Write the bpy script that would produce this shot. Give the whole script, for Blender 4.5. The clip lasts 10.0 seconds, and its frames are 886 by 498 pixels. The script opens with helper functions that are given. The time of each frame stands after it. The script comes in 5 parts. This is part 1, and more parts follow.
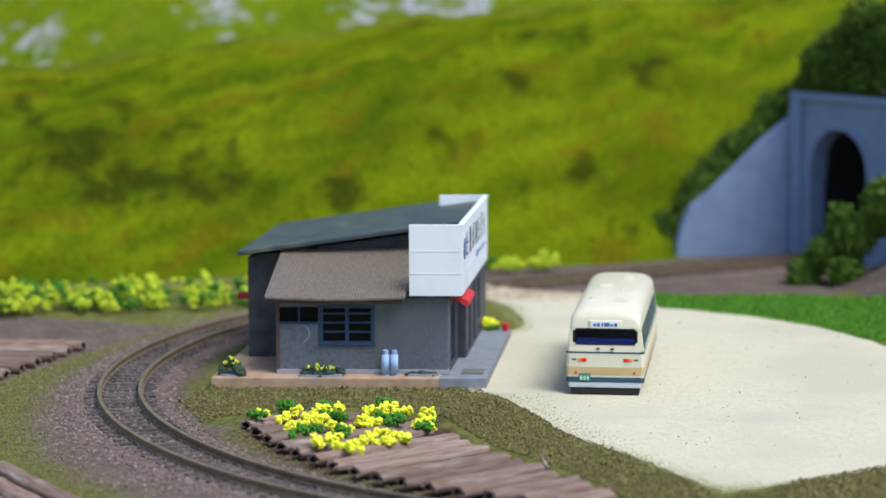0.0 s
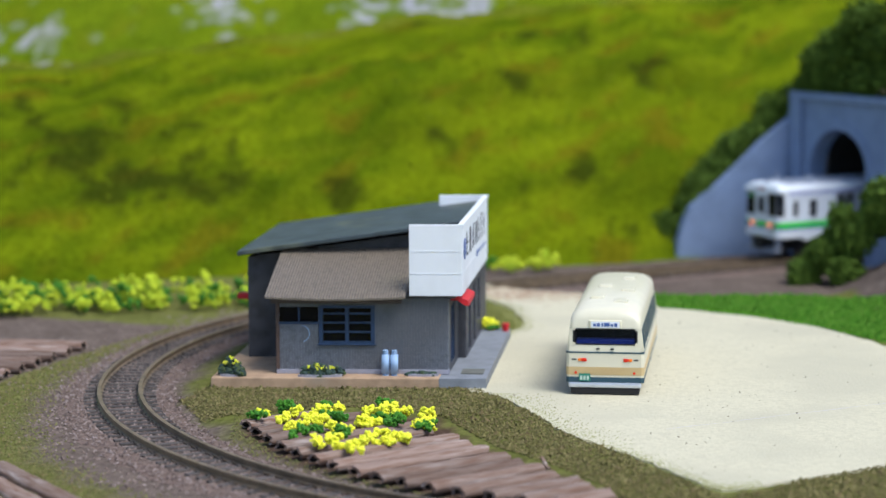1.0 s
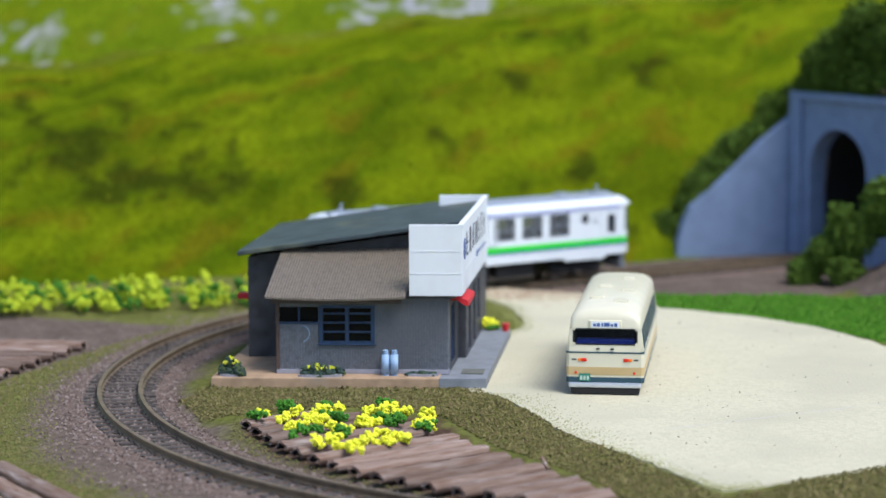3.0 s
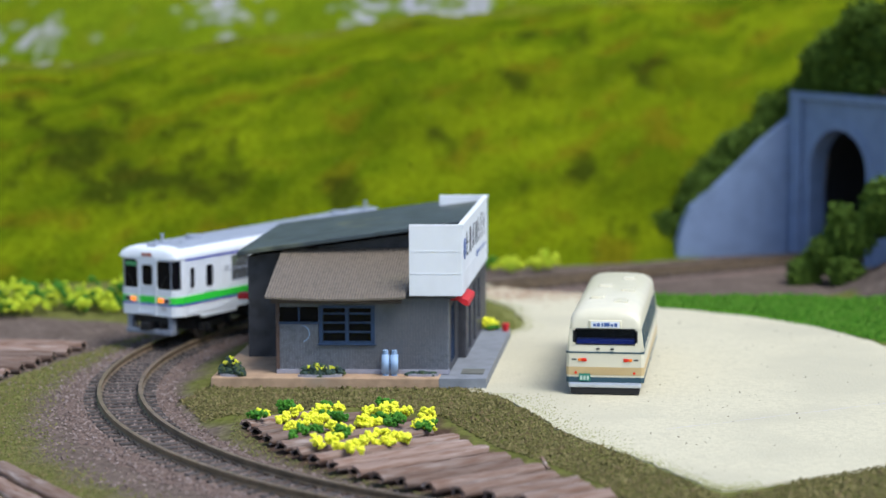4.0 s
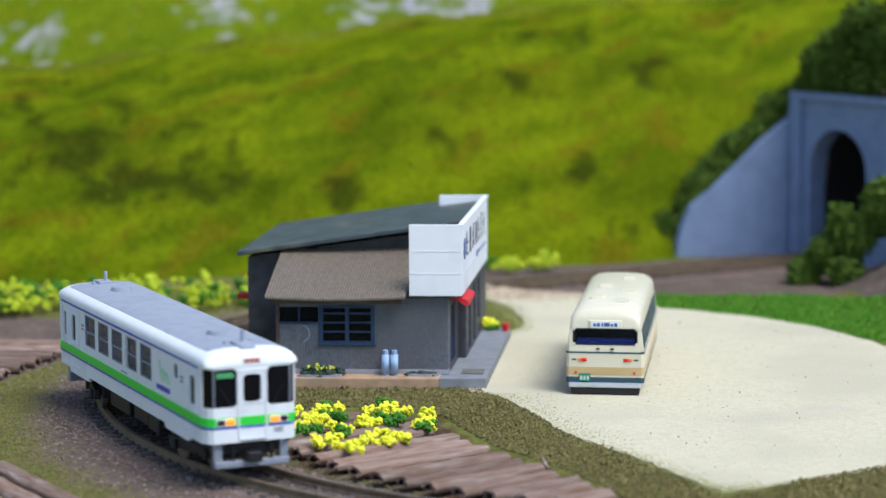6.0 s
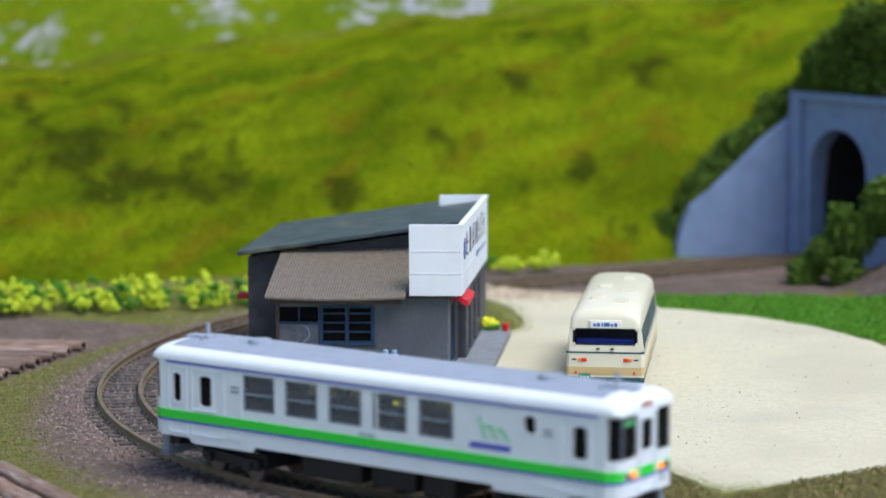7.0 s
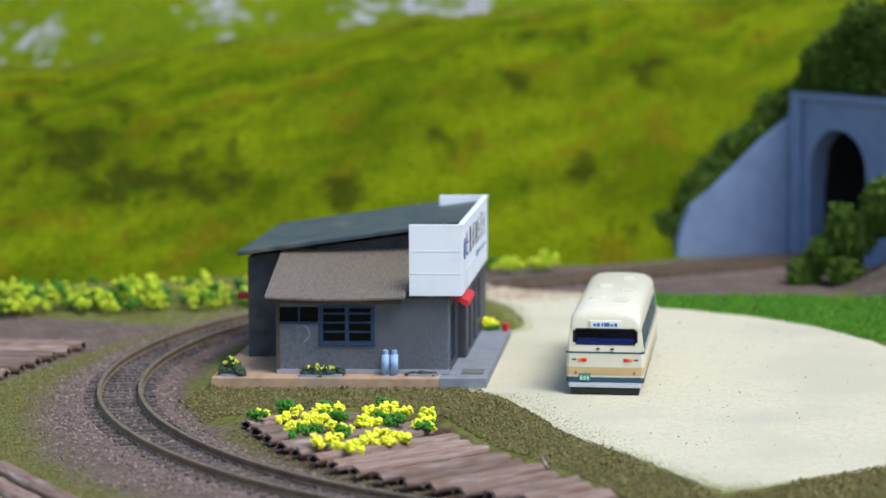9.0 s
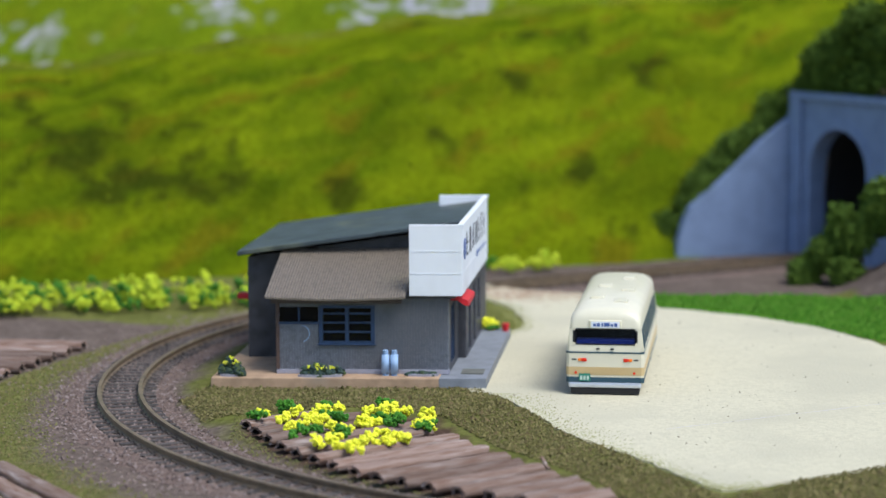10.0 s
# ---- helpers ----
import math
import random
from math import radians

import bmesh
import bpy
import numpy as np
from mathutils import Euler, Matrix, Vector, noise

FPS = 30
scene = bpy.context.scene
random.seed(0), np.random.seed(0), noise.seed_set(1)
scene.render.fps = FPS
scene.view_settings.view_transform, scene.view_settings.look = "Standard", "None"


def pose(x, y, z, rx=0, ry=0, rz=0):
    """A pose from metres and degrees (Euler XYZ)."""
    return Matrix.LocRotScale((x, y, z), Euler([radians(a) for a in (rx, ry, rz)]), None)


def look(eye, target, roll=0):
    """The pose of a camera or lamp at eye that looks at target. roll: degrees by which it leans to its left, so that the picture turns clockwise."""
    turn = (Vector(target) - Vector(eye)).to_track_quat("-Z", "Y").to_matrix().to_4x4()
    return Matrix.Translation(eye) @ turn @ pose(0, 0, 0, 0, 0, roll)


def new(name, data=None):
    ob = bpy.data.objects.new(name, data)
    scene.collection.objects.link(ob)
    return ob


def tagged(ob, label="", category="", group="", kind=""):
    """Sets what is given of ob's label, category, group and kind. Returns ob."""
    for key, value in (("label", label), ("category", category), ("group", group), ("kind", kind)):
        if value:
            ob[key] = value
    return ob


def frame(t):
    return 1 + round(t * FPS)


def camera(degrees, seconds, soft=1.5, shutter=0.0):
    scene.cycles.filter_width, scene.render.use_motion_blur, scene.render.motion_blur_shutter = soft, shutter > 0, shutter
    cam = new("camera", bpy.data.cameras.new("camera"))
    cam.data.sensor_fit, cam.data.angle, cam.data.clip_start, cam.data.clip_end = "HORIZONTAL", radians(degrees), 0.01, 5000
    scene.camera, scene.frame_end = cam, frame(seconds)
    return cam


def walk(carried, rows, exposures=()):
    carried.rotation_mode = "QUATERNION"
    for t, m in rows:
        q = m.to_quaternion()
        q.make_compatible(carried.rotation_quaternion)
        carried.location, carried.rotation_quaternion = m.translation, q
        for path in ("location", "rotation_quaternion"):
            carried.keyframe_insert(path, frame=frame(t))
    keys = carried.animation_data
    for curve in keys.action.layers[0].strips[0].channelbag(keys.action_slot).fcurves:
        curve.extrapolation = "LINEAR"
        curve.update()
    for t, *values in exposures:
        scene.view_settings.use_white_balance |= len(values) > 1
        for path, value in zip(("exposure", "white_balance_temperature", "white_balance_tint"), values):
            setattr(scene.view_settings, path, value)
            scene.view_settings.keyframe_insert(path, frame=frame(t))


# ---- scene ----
# A model railway at 1:150. Plans are drawn in millimetres and built in metres.
MM = 0.001
cam = camera(20.97, 10.0, soft=1.4, shutter=0.3)
EYE = pose(0, 0, 99.36 * MM, 90 - 7.124, 0, 0) @ pose(0, 0, 0, 0, 0, -0.188)
walk(cam, [(0.0, EYE), (10.0, EYE)], exposures=[(0.0, 0.27), (9.6, 0.27), (10.0, 0.22)])
cam.data.dof.use_dof = True
cam.data.dof.focus_distance = 0.518
cam.data.dof.aperture_fstop = 19

# ---- light ----
world = bpy.data.worlds.new("world")
scene.world = world
world.use_nodes = True
wn = world.node_tree
sky = wn.nodes.new("ShaderNodeTexSky")
sky.sky_type = "NISHITA"
sky.sun_disc = False
sky.sun_elevation = radians(62)
sky.sun_rotation = radians(115)
wn.links.new(sky.outputs[0], wn.nodes["Background"].inputs[0])
wn.nodes["Background"].inputs[1].default_value = 0.155
sun_data = bpy.data.lights.new("sun", "SUN")
sun_data.energy = 3.0
sun_data.angle = radians(30)
sun_data.color = (0.975, 0.98, 0.945)
sun = new("sun", sun_data)
sun.matrix_world = look((0.44, -0.40, 1.0), (0, 0, 0))


# ---- materials ----
def mat(name, col, rough=0.6, metal=0.0, grain=0.0, size=600.0, dark=None, bump=0.0, bump_size=900.0, spec=0.4,
        vary=0.0, stretch=1.0, stain=None, stain_size=60.0, stain_at=0.55, coords="Object"):
    """A painted or raw surface: base colour with grain, broad stains and fine relief."""
    m = bpy.data.materials.new(name)
    m.use_nodes = True
    nt = m.node_tree
    b = nt.nodes["Principled BSDF"]
    b.inputs["Roughness"].default_value = rough
    b.inputs["Metallic"].default_value = metal
    b.inputs["Specular IOR Level"].default_value = spec
    tc = nt.nodes.new("ShaderNodeTexCoord")
    src = nt.nodes.new("ShaderNodeRGB")
    src.outputs[0].default_value = (*col, 1)
    out = src.outputs[0]

    where = tc.outputs[coords]
    if stretch != 1.0:
        mp = nt.nodes.new("ShaderNodeMapping")
        mp.inputs["Scale"].default_value = (stretch, 1, 1)
        nt.links.new(where, mp.inputs["Vector"])
        where = mp.outputs["Vector"]

    def noisy(scale, detail=3.0):
        n = nt.nodes.new("ShaderNodeTexNoise")
        n.inputs["Scale"].default_value = scale
        n.inputs["Detail"].default_value = detail
        nt.links.new(where, n.inputs["Vector"])
        if vary:
            n.noise_dimensions = "4D"
            own = nt.nodes.new("ShaderNodeObjectInfo")
            far = nt.nodes.new("ShaderNodeMath")
            far.operation = "MULTIPLY"
            far.inputs[1].default_value = 40.0
            nt.links.new(own.outputs["Random"], far.inputs[0])
            nt.links.new(far.outputs[0], n.inputs["W"])
        return n.outputs["Fac"]

    def ramp(fac, lo, hi):
        r = nt.nodes.new("ShaderNodeMapRange")
        r.inputs["From Min"].default_value, r.inputs["From Max"].default_value = lo, hi
        nt.links.new(fac, r.inputs["Value"])
        return r.outputs["Result"]

    def mixed(fac, a, c):
        x = nt.nodes.new("ShaderNodeMix")
        x.data_type = "RGBA"
        nt.links.new(fac, x.inputs["Factor"])
        nt.links.new(a, x.inputs["A"])
        if isinstance(c, tuple):
            x.inputs["B"].default_value = (*c, 1)
        else:
            nt.links.new(c, x.inputs["B"])
        return x.outputs["Result"]

    if stain:
        out = mixed(ramp(noisy(stain_size, 4), stain_at, stain_at + 0.15), out, stain)
    if grain:
        d = dark or tuple(c * (1 - grain) for c in col)
        out = mixed(ramp(noisy(size), 0.42, 0.68), out, d)
    if vary:
        oi = nt.nodes.new("ShaderNodeObjectInfo")
        hsv = nt.nodes.new("ShaderNodeHueSaturation")
        mr = nt.nodes.new("ShaderNodeMapRange")
        mr.inputs["To Min"].default_value, mr.inputs["To Max"].default_value = 1 - vary, 1 + vary
        nt.links.new(oi.outputs["Random"], mr.inputs["Value"])
        nt.links.new(mr.outputs["Result"], hsv.inputs["Value"])
        nt.links.new(out, hsv.inputs["Color"])
        out = hsv.outputs["Color"]
    nt.links.new(out, b.inputs["Base Color"])
    if bump:
        bp = nt.nodes.new("ShaderNodeBump")
        bp.inputs["Strength"].default_value = bump
        bp.inputs["Distance"].default_value = 0.0006
        nt.links.new(noisy(bump_size), bp.inputs["Height"])
        nt.links.new(bp.outputs["Normal"], b.inputs["Normal"])
    return m


def island_mat(name, cols, rough=0.85, through_light=0.0):
    """Loose pieces in one mesh, each with a colour of its own from the list."""
    m = bpy.data.materials.new(name)
    m.use_nodes = True
    nt = m.node_tree
    b = nt.nodes["Principled BSDF"]
    b.inputs["Roughness"].default_value = rough
    b.inputs["Specular IOR Level"].default_value = 0.2
    g = nt.nodes.new("ShaderNodeNewGeometry")
    r = nt.nodes.new("ShaderNodeValToRGB")
    r.color_ramp.elements[0].color = (*cols[0], 1)
    r.color_ramp.elements[1].color = (*cols[-1], 1)
    for k, c in enumerate(cols[1:-1], 1):
        e = r.color_ramp.elements.new(k / (len(cols) - 1))
        e.color = (*c, 1)
    nt.links.new(g.outputs["Random Per Island"], r.inputs["Fac"])
    nt.links.new(r.outputs["Color"], b.inputs["Base Color"])
    return m


def glass_mat(name, col, alpha=0.6, rough=0.1, spec=0.3):
    m = bpy.data.materials.new(name)
    m.use_nodes = True
    nt = m.node_tree
    b = nt.nodes["Principled BSDF"]
    b.inputs["Base Color"].default_value = (*col, 1)
    b.inputs["Roughness"].default_value = rough
    b.inputs["Alpha"].default_value = alpha
    b.inputs["Specular IOR Level"].default_value = spec
    return m


def glow_mat(name, col, strength):
    m = mat(name, col, 0.3)
    b = m.node_tree.nodes["Principled BSDF"]
    b.inputs["Emission Color"].default_value = (*col, 1)
    b.inputs["Emission Strength"].default_value = strength
    return m


WHITE = mat("train_white_paint", (0.77, 0.815, 0.89), 0.4, grain=0.05, size=260, bump=0.03)
GREEN = mat("green_stripe_paint", (0.035, 0.66, 0.06), 0.4)
BLUE = mat("blue_line_paint", (0.075, 0.085, 0.52), 0.4)
ROOF_GREY = mat("train_roof_grey", (0.30, 0.34, 0.43), 0.55, grain=0.12, size=300, bump=0.05)
PLOUGH = mat("plough_grey_paint", (0.24, 0.27, 0.34), 0.5, grain=0.15, size=500)
BLACK = mat("black_plastic", (0.012, 0.012, 0.015), 0.55, grain=0.3, size=700, bump=0.1)
SEAT = mat("seat_grey_plastic", (0.10, 0.11, 0.13), 0.6, grain=0.2)
CABIN = mat("cabin_black_plastic", (0.012, 0.012, 0.016), 0.5)
PANE = glass_mat("train_glass", (0.20, 0.215, 0.24), 0.30, 0.08, 0.2)
REAR_PANE = glass_mat("rear_glass", (0.006, 0.007, 0.012), 0.3, 0.08, 0.12)
DARK_PANE = glass_mat("dark_glass", (0.006, 0.006, 0.009), 0.95, 0.2, 0.15)
BUS_PANE = glass_mat("bus_glass", (0.008, 0.040, 0.065), 1.0, 0.5, 0.02)
STEEL = mat("wheel_steel", (0.20, 0.18, 0.17), 0.4, 0.8, grain=0.3)
AMBER = glow_mat("headlamp_lit", (1.0, 0.30, 0.02), 0.7)
RED_LENS = mat("red_lens", (0.72, 0.035, 0.015), 0.25)
ORANGE_LENS = mat("orange_lens", (0.85, 0.20, 0.02), 0.25)
SCREEN = mat("green_indicator", (0.08, 0.35, 0.15), 0.4)
RED_SIGN = mat("red_indicator", (0.45, 0.10, 0.07), 0.4)
MARK = mat("logo_green", (0.30, 0.66, 0.38), 0.5)
CREAM = mat("bus_cream_paint", (0.70, 0.66, 0.52), 0.35, grain=0.06, size=200, bump=0.03)
TAN = mat("bus_tan_band", (0.58, 0.43, 0.22), 0.4, grain=0.08, size=240)
NAVY = mat("bus_navy_line", (0.025, 0.07, 0.10), 0.4)
CHROME = mat("bumper_silver", (0.62, 0.66, 0.74), 0.3, 0.6, grain=0.1)
PLATE = mat("plate_green", (0.02, 0.20, 0.14), 0.5)
PLATE_MARK = mat("plate_pale_mark", (0.5, 0.62, 0.55), 0.5)
SEAT_BLUE = mat("seat_blue", (0.02, 0.06, 0.55), 0.6)
SIGN_WHITE = mat("sign_white_paint", (0.82, 0.85, 0.91), 0.45, grain=0.05, size=150, stain=(0.72, 0.75, 0.80), stain_size=40, bump=0.03)
INK = mat("sign_ink", (0.03, 0.035, 0.05), 0.5)
INK_BLUE = mat("sign_blue", (0.05, 0.11, 0.33), 0.5)
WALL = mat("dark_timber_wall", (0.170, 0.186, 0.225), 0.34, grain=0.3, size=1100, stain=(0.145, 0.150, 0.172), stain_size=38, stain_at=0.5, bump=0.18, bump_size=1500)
# Darker copy of the wall paint that holds the side and hall walls' shade.
WALL_SHADED = mat("shaded_side_wall", (0.062, 0.065, 0.080), 0.5, grain=0.4, size=380, bump=0.2)
SLATE = mat("dark_roof_sheet", (0.060, 0.080, 0.090), 0.5, grain=0.45, size=200, stain=(0.115, 0.125, 0.080), stain_size=55, bump=0.15)
TIN = mat("brown_corrugated_roof", (0.190, 0.158, 0.128), 0.5, grain=0.25, size=900, stain=(0.215, 0.185, 0.140), stain_size=50, bump=0.15)
BLUE_FRAME = mat("blue_window_frame", (0.026, 0.056, 0.125), 0.45, grain=0.25, size=500)
SKIRT = mat("grey_plinth", (0.33, 0.33, 0.40), 0.6, grain=0.2, size=400)
DOOR_BLUE = mat("door_blue_glass", (0.04, 0.06, 0.10), 0.25)
BASE_TAN = mat("tan_base_plate", (0.45, 0.30, 0.195), 0.75, grain=0.25, size=300, stain=(0.33, 0.25, 0.18), stain_size=60, bump=0.2)
BASE_GREY = mat("grey_concrete_pad", (0.23, 0.25, 0.29), 0.75, grain=0.2, size=320, stain=(0.19, 0.2, 0.22), stain_size=70, bump=0.2)
SLAB = mat("worn_slab", (0.15, 0.155, 0.14), 0.8, grain=0.35, size=500, bump=0.3)
SAND = island_mat("sandy_earth", [(0.44, 0.33, 0.24), (0.36, 0.25, 0.18), (0.50, 0.41, 0.31)], 0.95)
RED = mat("red_plastic", (0.62, 0.02, 0.035), 0.4, grain=0.1)
GAS = mat("pale_blue_cylinder", (0.31, 0.46, 0.70), 0.55, grain=0.12, size=400)
CONCRETE = mat("portal_concrete", (0.20, 0.275, 0.44), 0.8, grain=0.15, size=160, stain=(0.17, 0.235, 0.38), stain_size=30, bump=0.3, bump_size=500)
# Near-black colour carries the darkness of the unlit tunnel.
TUNNEL_SHADE = mat("tunnel_lining", (0.02, 0.02, 0.022), 0.9, grain=0.3)
RAIL = mat("weathered_rail", (0.23, 0.17, 0.115), 0.45, 0.3, grain=0.35, size=300, stain=(0.16, 0.115, 0.075), stain_size=50)
SLEEPER = mat("sleeper_brown", (0.085, 0.072, 0.068), 0.75, grain=0.35, size=500, vary=0.35, bump=0.3)
BALLAST = mat("brown_ballast", (0.200, 0.143, 0.124), 0.95, grain=0.45, size=1100, stain=(0.17, 0.125, 0.105), stain_size=45, bump=1.0, bump_size=1200, spec=0.1)
STONES = island_mat("ballast_stones", [(0.13, 0.095, 0.085), (0.20, 0.15, 0.135), (0.17, 0.125, 0.11), (0.30, 0.24, 0.225), (0.15, 0.11, 0.095)], 0.95)
LOT = mat("cream_gravel_lot", (0.585, 0.545, 0.41), 0.95, grain=0.12, size=900, stain=(0.50, 0.47, 0.36), stain_size=26, stain_at=0.47, bump=0.35, bump_size=1400, spec=0.1)
SPECKS = island_mat("dark_grit", [(0.10, 0.085, 0.06), (0.25, 0.21, 0.15)], 0.95)
PENCIL = mat("faint_pencil_line", (0.50, 0.48, 0.52), 0.9)
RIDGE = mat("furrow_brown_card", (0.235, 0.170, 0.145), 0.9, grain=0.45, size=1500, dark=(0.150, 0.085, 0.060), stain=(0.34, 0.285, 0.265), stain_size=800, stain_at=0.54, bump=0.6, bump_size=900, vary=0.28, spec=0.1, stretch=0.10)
# Near-black colour paints the shade inside the open ridge ends.
HOLLOW_SHADE = mat("furrow_end_shade", (0.018, 0.015, 0.014), 0.95)
YELLOW = island_mat("rape_yellow_foam", [(0.76, 0.76, 0.04), (0.88, 0.88, 0.07), (0.82, 0.86, 0.06)], 0.9)
YELLOW_FAR = island_mat("rape_pale_foam", [(0.43, 0.53, 0.03), (0.56, 0.63, 0.045), (0.31, 0.47, 0.03)], 0.9)
LEAF = island_mat("rape_green_foam", [(0.04, 0.15, 0.02), (0.075, 0.24, 0.025), (0.05, 0.19, 0.03)], 0.9)
SHRUB = island_mat("dark_shrub_foam", [(0.045, 0.085, 0.012), (0.080, 0.140, 0.020), (0.115, 0.185, 0.028)], 0.95)
POT = island_mat("flowerbed_foam", [(0.03, 0.05, 0.055), (0.055, 0.09, 0.075), (0.08, 0.11, 0.04)], 0.95)
OLIVE = island_mat("olive_turf", [(0.075, 0.070, 0.024), (0.145, 0.132, 0.044), (0.225, 0.190, 0.085), (0.100, 0.096, 0.032), (0.17, 0.125, 0.065)], 0.95)
LIME = island_mat("lime_turf", [(0.145, 0.160, 0.045), (0.20, 0.195, 0.075), (0.125, 0.118, 0.042), (0.24, 0.19, 0.09)], 0.95)
FRINGE = island_mat("pale_turf", [(0.23, 0.25, 0.075), (0.29, 0.30, 0.11), (0.17, 0.17, 0.05), (0.33, 0.32, 0.15)], 0.95)
BRIGHT = island_mat("bright_turf", [(0.050, 0.175, 0.012), (0.080, 0.225, 0.018), (0.120, 0.255, 0.032)], 0.95)
HILL_TURF = island_mat("hill_turf", [(0.080, 0.115, 0.002), (0.105, 0.14, 0.002), (0.140, 0.160, 0.003), (0.088, 0.125, 0.002)], 0.95)
ROCK = mat("pale_grey_rock", (0.42, 0.42, 0.46), 0.9, grain=0.4, size=120, dark=(0.24, 0.23, 0.24), bump=0.6, bump_size=200)


# ---- tools ----
def part(name, bm, material, parent=None, label=""):
    """Links a bmesh, drawn in millimetres, as one mesh object."""
    bmesh.ops.scale(bm, vec=(MM, MM, MM), verts=bm.verts)
    me = bpy.data.meshes.new(name)
    bm.to_mesh(me)
    bm.free()
    me.materials.append(material)
    ob = new(name, me)
    ob.parent = parent
    if label:
        tagged(ob, label)
    return ob


def raw(name, verts, faces, material, parent=None):
    me = bpy.data.meshes.new(name)
    me.from_pydata([(x * MM, y * MM, z * MM) for x, y, z in verts], [], faces)
    me.materials.append(material)
    me.update()
    ob = new(name, me)
    ob.parent = parent
    return ob


def empty(name, m, label="", category="", group="", kind=""):
    ob = new(name)
    ob.matrix_world = m
    return tagged(ob, label, category, group, kind)


def at(x, y, z, rz=0.0):
    return pose(x * MM, y * MM, z * MM, 0, 0, rz)


def smooth(ob):
    for p in ob.data.polygons:
        p.use_smooth = True
    return ob


def add_box(bm, x0, x1, y0, y1, z0, z1, bevel=0.0):
    r = bmesh.ops.create_cube(bm, size=1)
    vs = r["verts"]
    for v in vs:
        v.co = Vector((x0 + (v.co.x + 0.5) * (x1 - x0), y0 + (v.co.y + 0.5) * (y1 - y0), z0 + (v.co.z + 0.5) * (z1 - z0)))
    if bevel:
        es = list({e for v in vs for e in v.link_edges})
        bmesh.ops.bevel(bm, geom=es, offset=bevel, segments=2, affect="EDGES", profile=0.5)
    return vs


def box(x0, x1, y0, y1, z0, z1, bevel=0.0):
    bm = bmesh.new()
    add_box(bm, x0, x1, y0, y1, z0, z1, bevel)
    return bm


def add_cyl(bm, c, r, h, axis="Z", seg=16, r2=None):
    rot = {"Z": Matrix.Identity(4), "X": Matrix.Rotation(radians(90), 4, "Y"), "Y": Matrix.Rotation(radians(90), 4, "X")}[axis]
    bmesh.ops.create_cone(bm, cap_ends=True, segments=seg, radius1=r, radius2=r if r2 is None else r2, depth=h,
                          matrix=Matrix.Translation(c) @ rot)


def cyl(c, r, h, axis="Z", seg=16, r2=None):
    bm = bmesh.new()
    add_cyl(bm, c, r, h, axis, seg, r2)
    return bm


def prism(poly, axis, lo, hi):
    """A polygon of (p, q) drawn out along an axis: X takes (y, z), Y takes (x, z), Z takes (x, y)."""
    bm = bmesh.new()
    put = {"X": lambda p, q, h: (h, p, q), "Y": lambda p, q, h: (p, h, q), "Z": lambda p, q, h: (p, q, h)}[axis]
    a = [bm.verts.new(put(p, q, lo)) for p, q in poly]
    b = [bm.verts.new(put(p, q, hi)) for p, q in poly]
    n = len(poly)
    bm.faces.new(a[::-1])
    bm.faces.new(b)
    for i in range(n):
        bm.faces.new((a[i], a[(i + 1) % n], b[(i + 1) % n], b[i]))
    bmesh.ops.recalc_face_normals(bm, faces=bm.faces)
    return bm


def holed(u0, u1, z0, z1, holes, put, thick):
    """A wall from u0 to u1 and z0 to z1 with rectangular openings; put(u, z, d) gives the place at depth d."""
    us = sorted({u0, u1, *[h[0] for h in holes], *[h[1] for h in holes]})
    zs = sorted({z0, z1, *[h[2] for h in holes], *[h[3] for h in holes]})
    solid = {}
    for i in range(len(us) - 1):
        for j in range(len(zs) - 1):
            u, z = (us[i] + us[i + 1]) / 2, (zs[j] + zs[j + 1]) / 2
            solid[i, j] = not any(h[0] < u < h[1] and h[2] < z < h[3] for h in holes)
    bm = bmesh.new()
    vs = {}

    def v(i, j, d):
        if (i, j, d) not in vs:
            vs[i, j, d] = bm.verts.new(put(us[i], zs[j], d * thick))
        return vs[i, j, d]

    for (i, j), s in solid.items():
        if not s:
            continue
        bm.faces.new((v(i, j, 0), v(i + 1, j, 0), v(i + 1, j + 1, 0), v(i, j + 1, 0)))
        bm.faces.new((v(i, j, 1), v(i, j + 1, 1), v(i + 1, j + 1, 1), v(i + 1, j, 1)))
        for (di, dj), (p, q) in {(-1, 0): ((i, j), (i, j + 1)), (1, 0): ((i + 1, j), (i + 1, j + 1)),
                                 (0, -1): ((i, j), (i + 1, j)), (0, 1): ((i, j + 1), (i + 1, j + 1))}.items():
            if not solid.get((i + di, j + dj), False):
                bm.faces.new((v(*p, 0), v(*q, 0), v(*q, 1), v(*p, 1)))
    bmesh.ops.recalc_face_normals(bm, faces=bm.faces)
    return bm


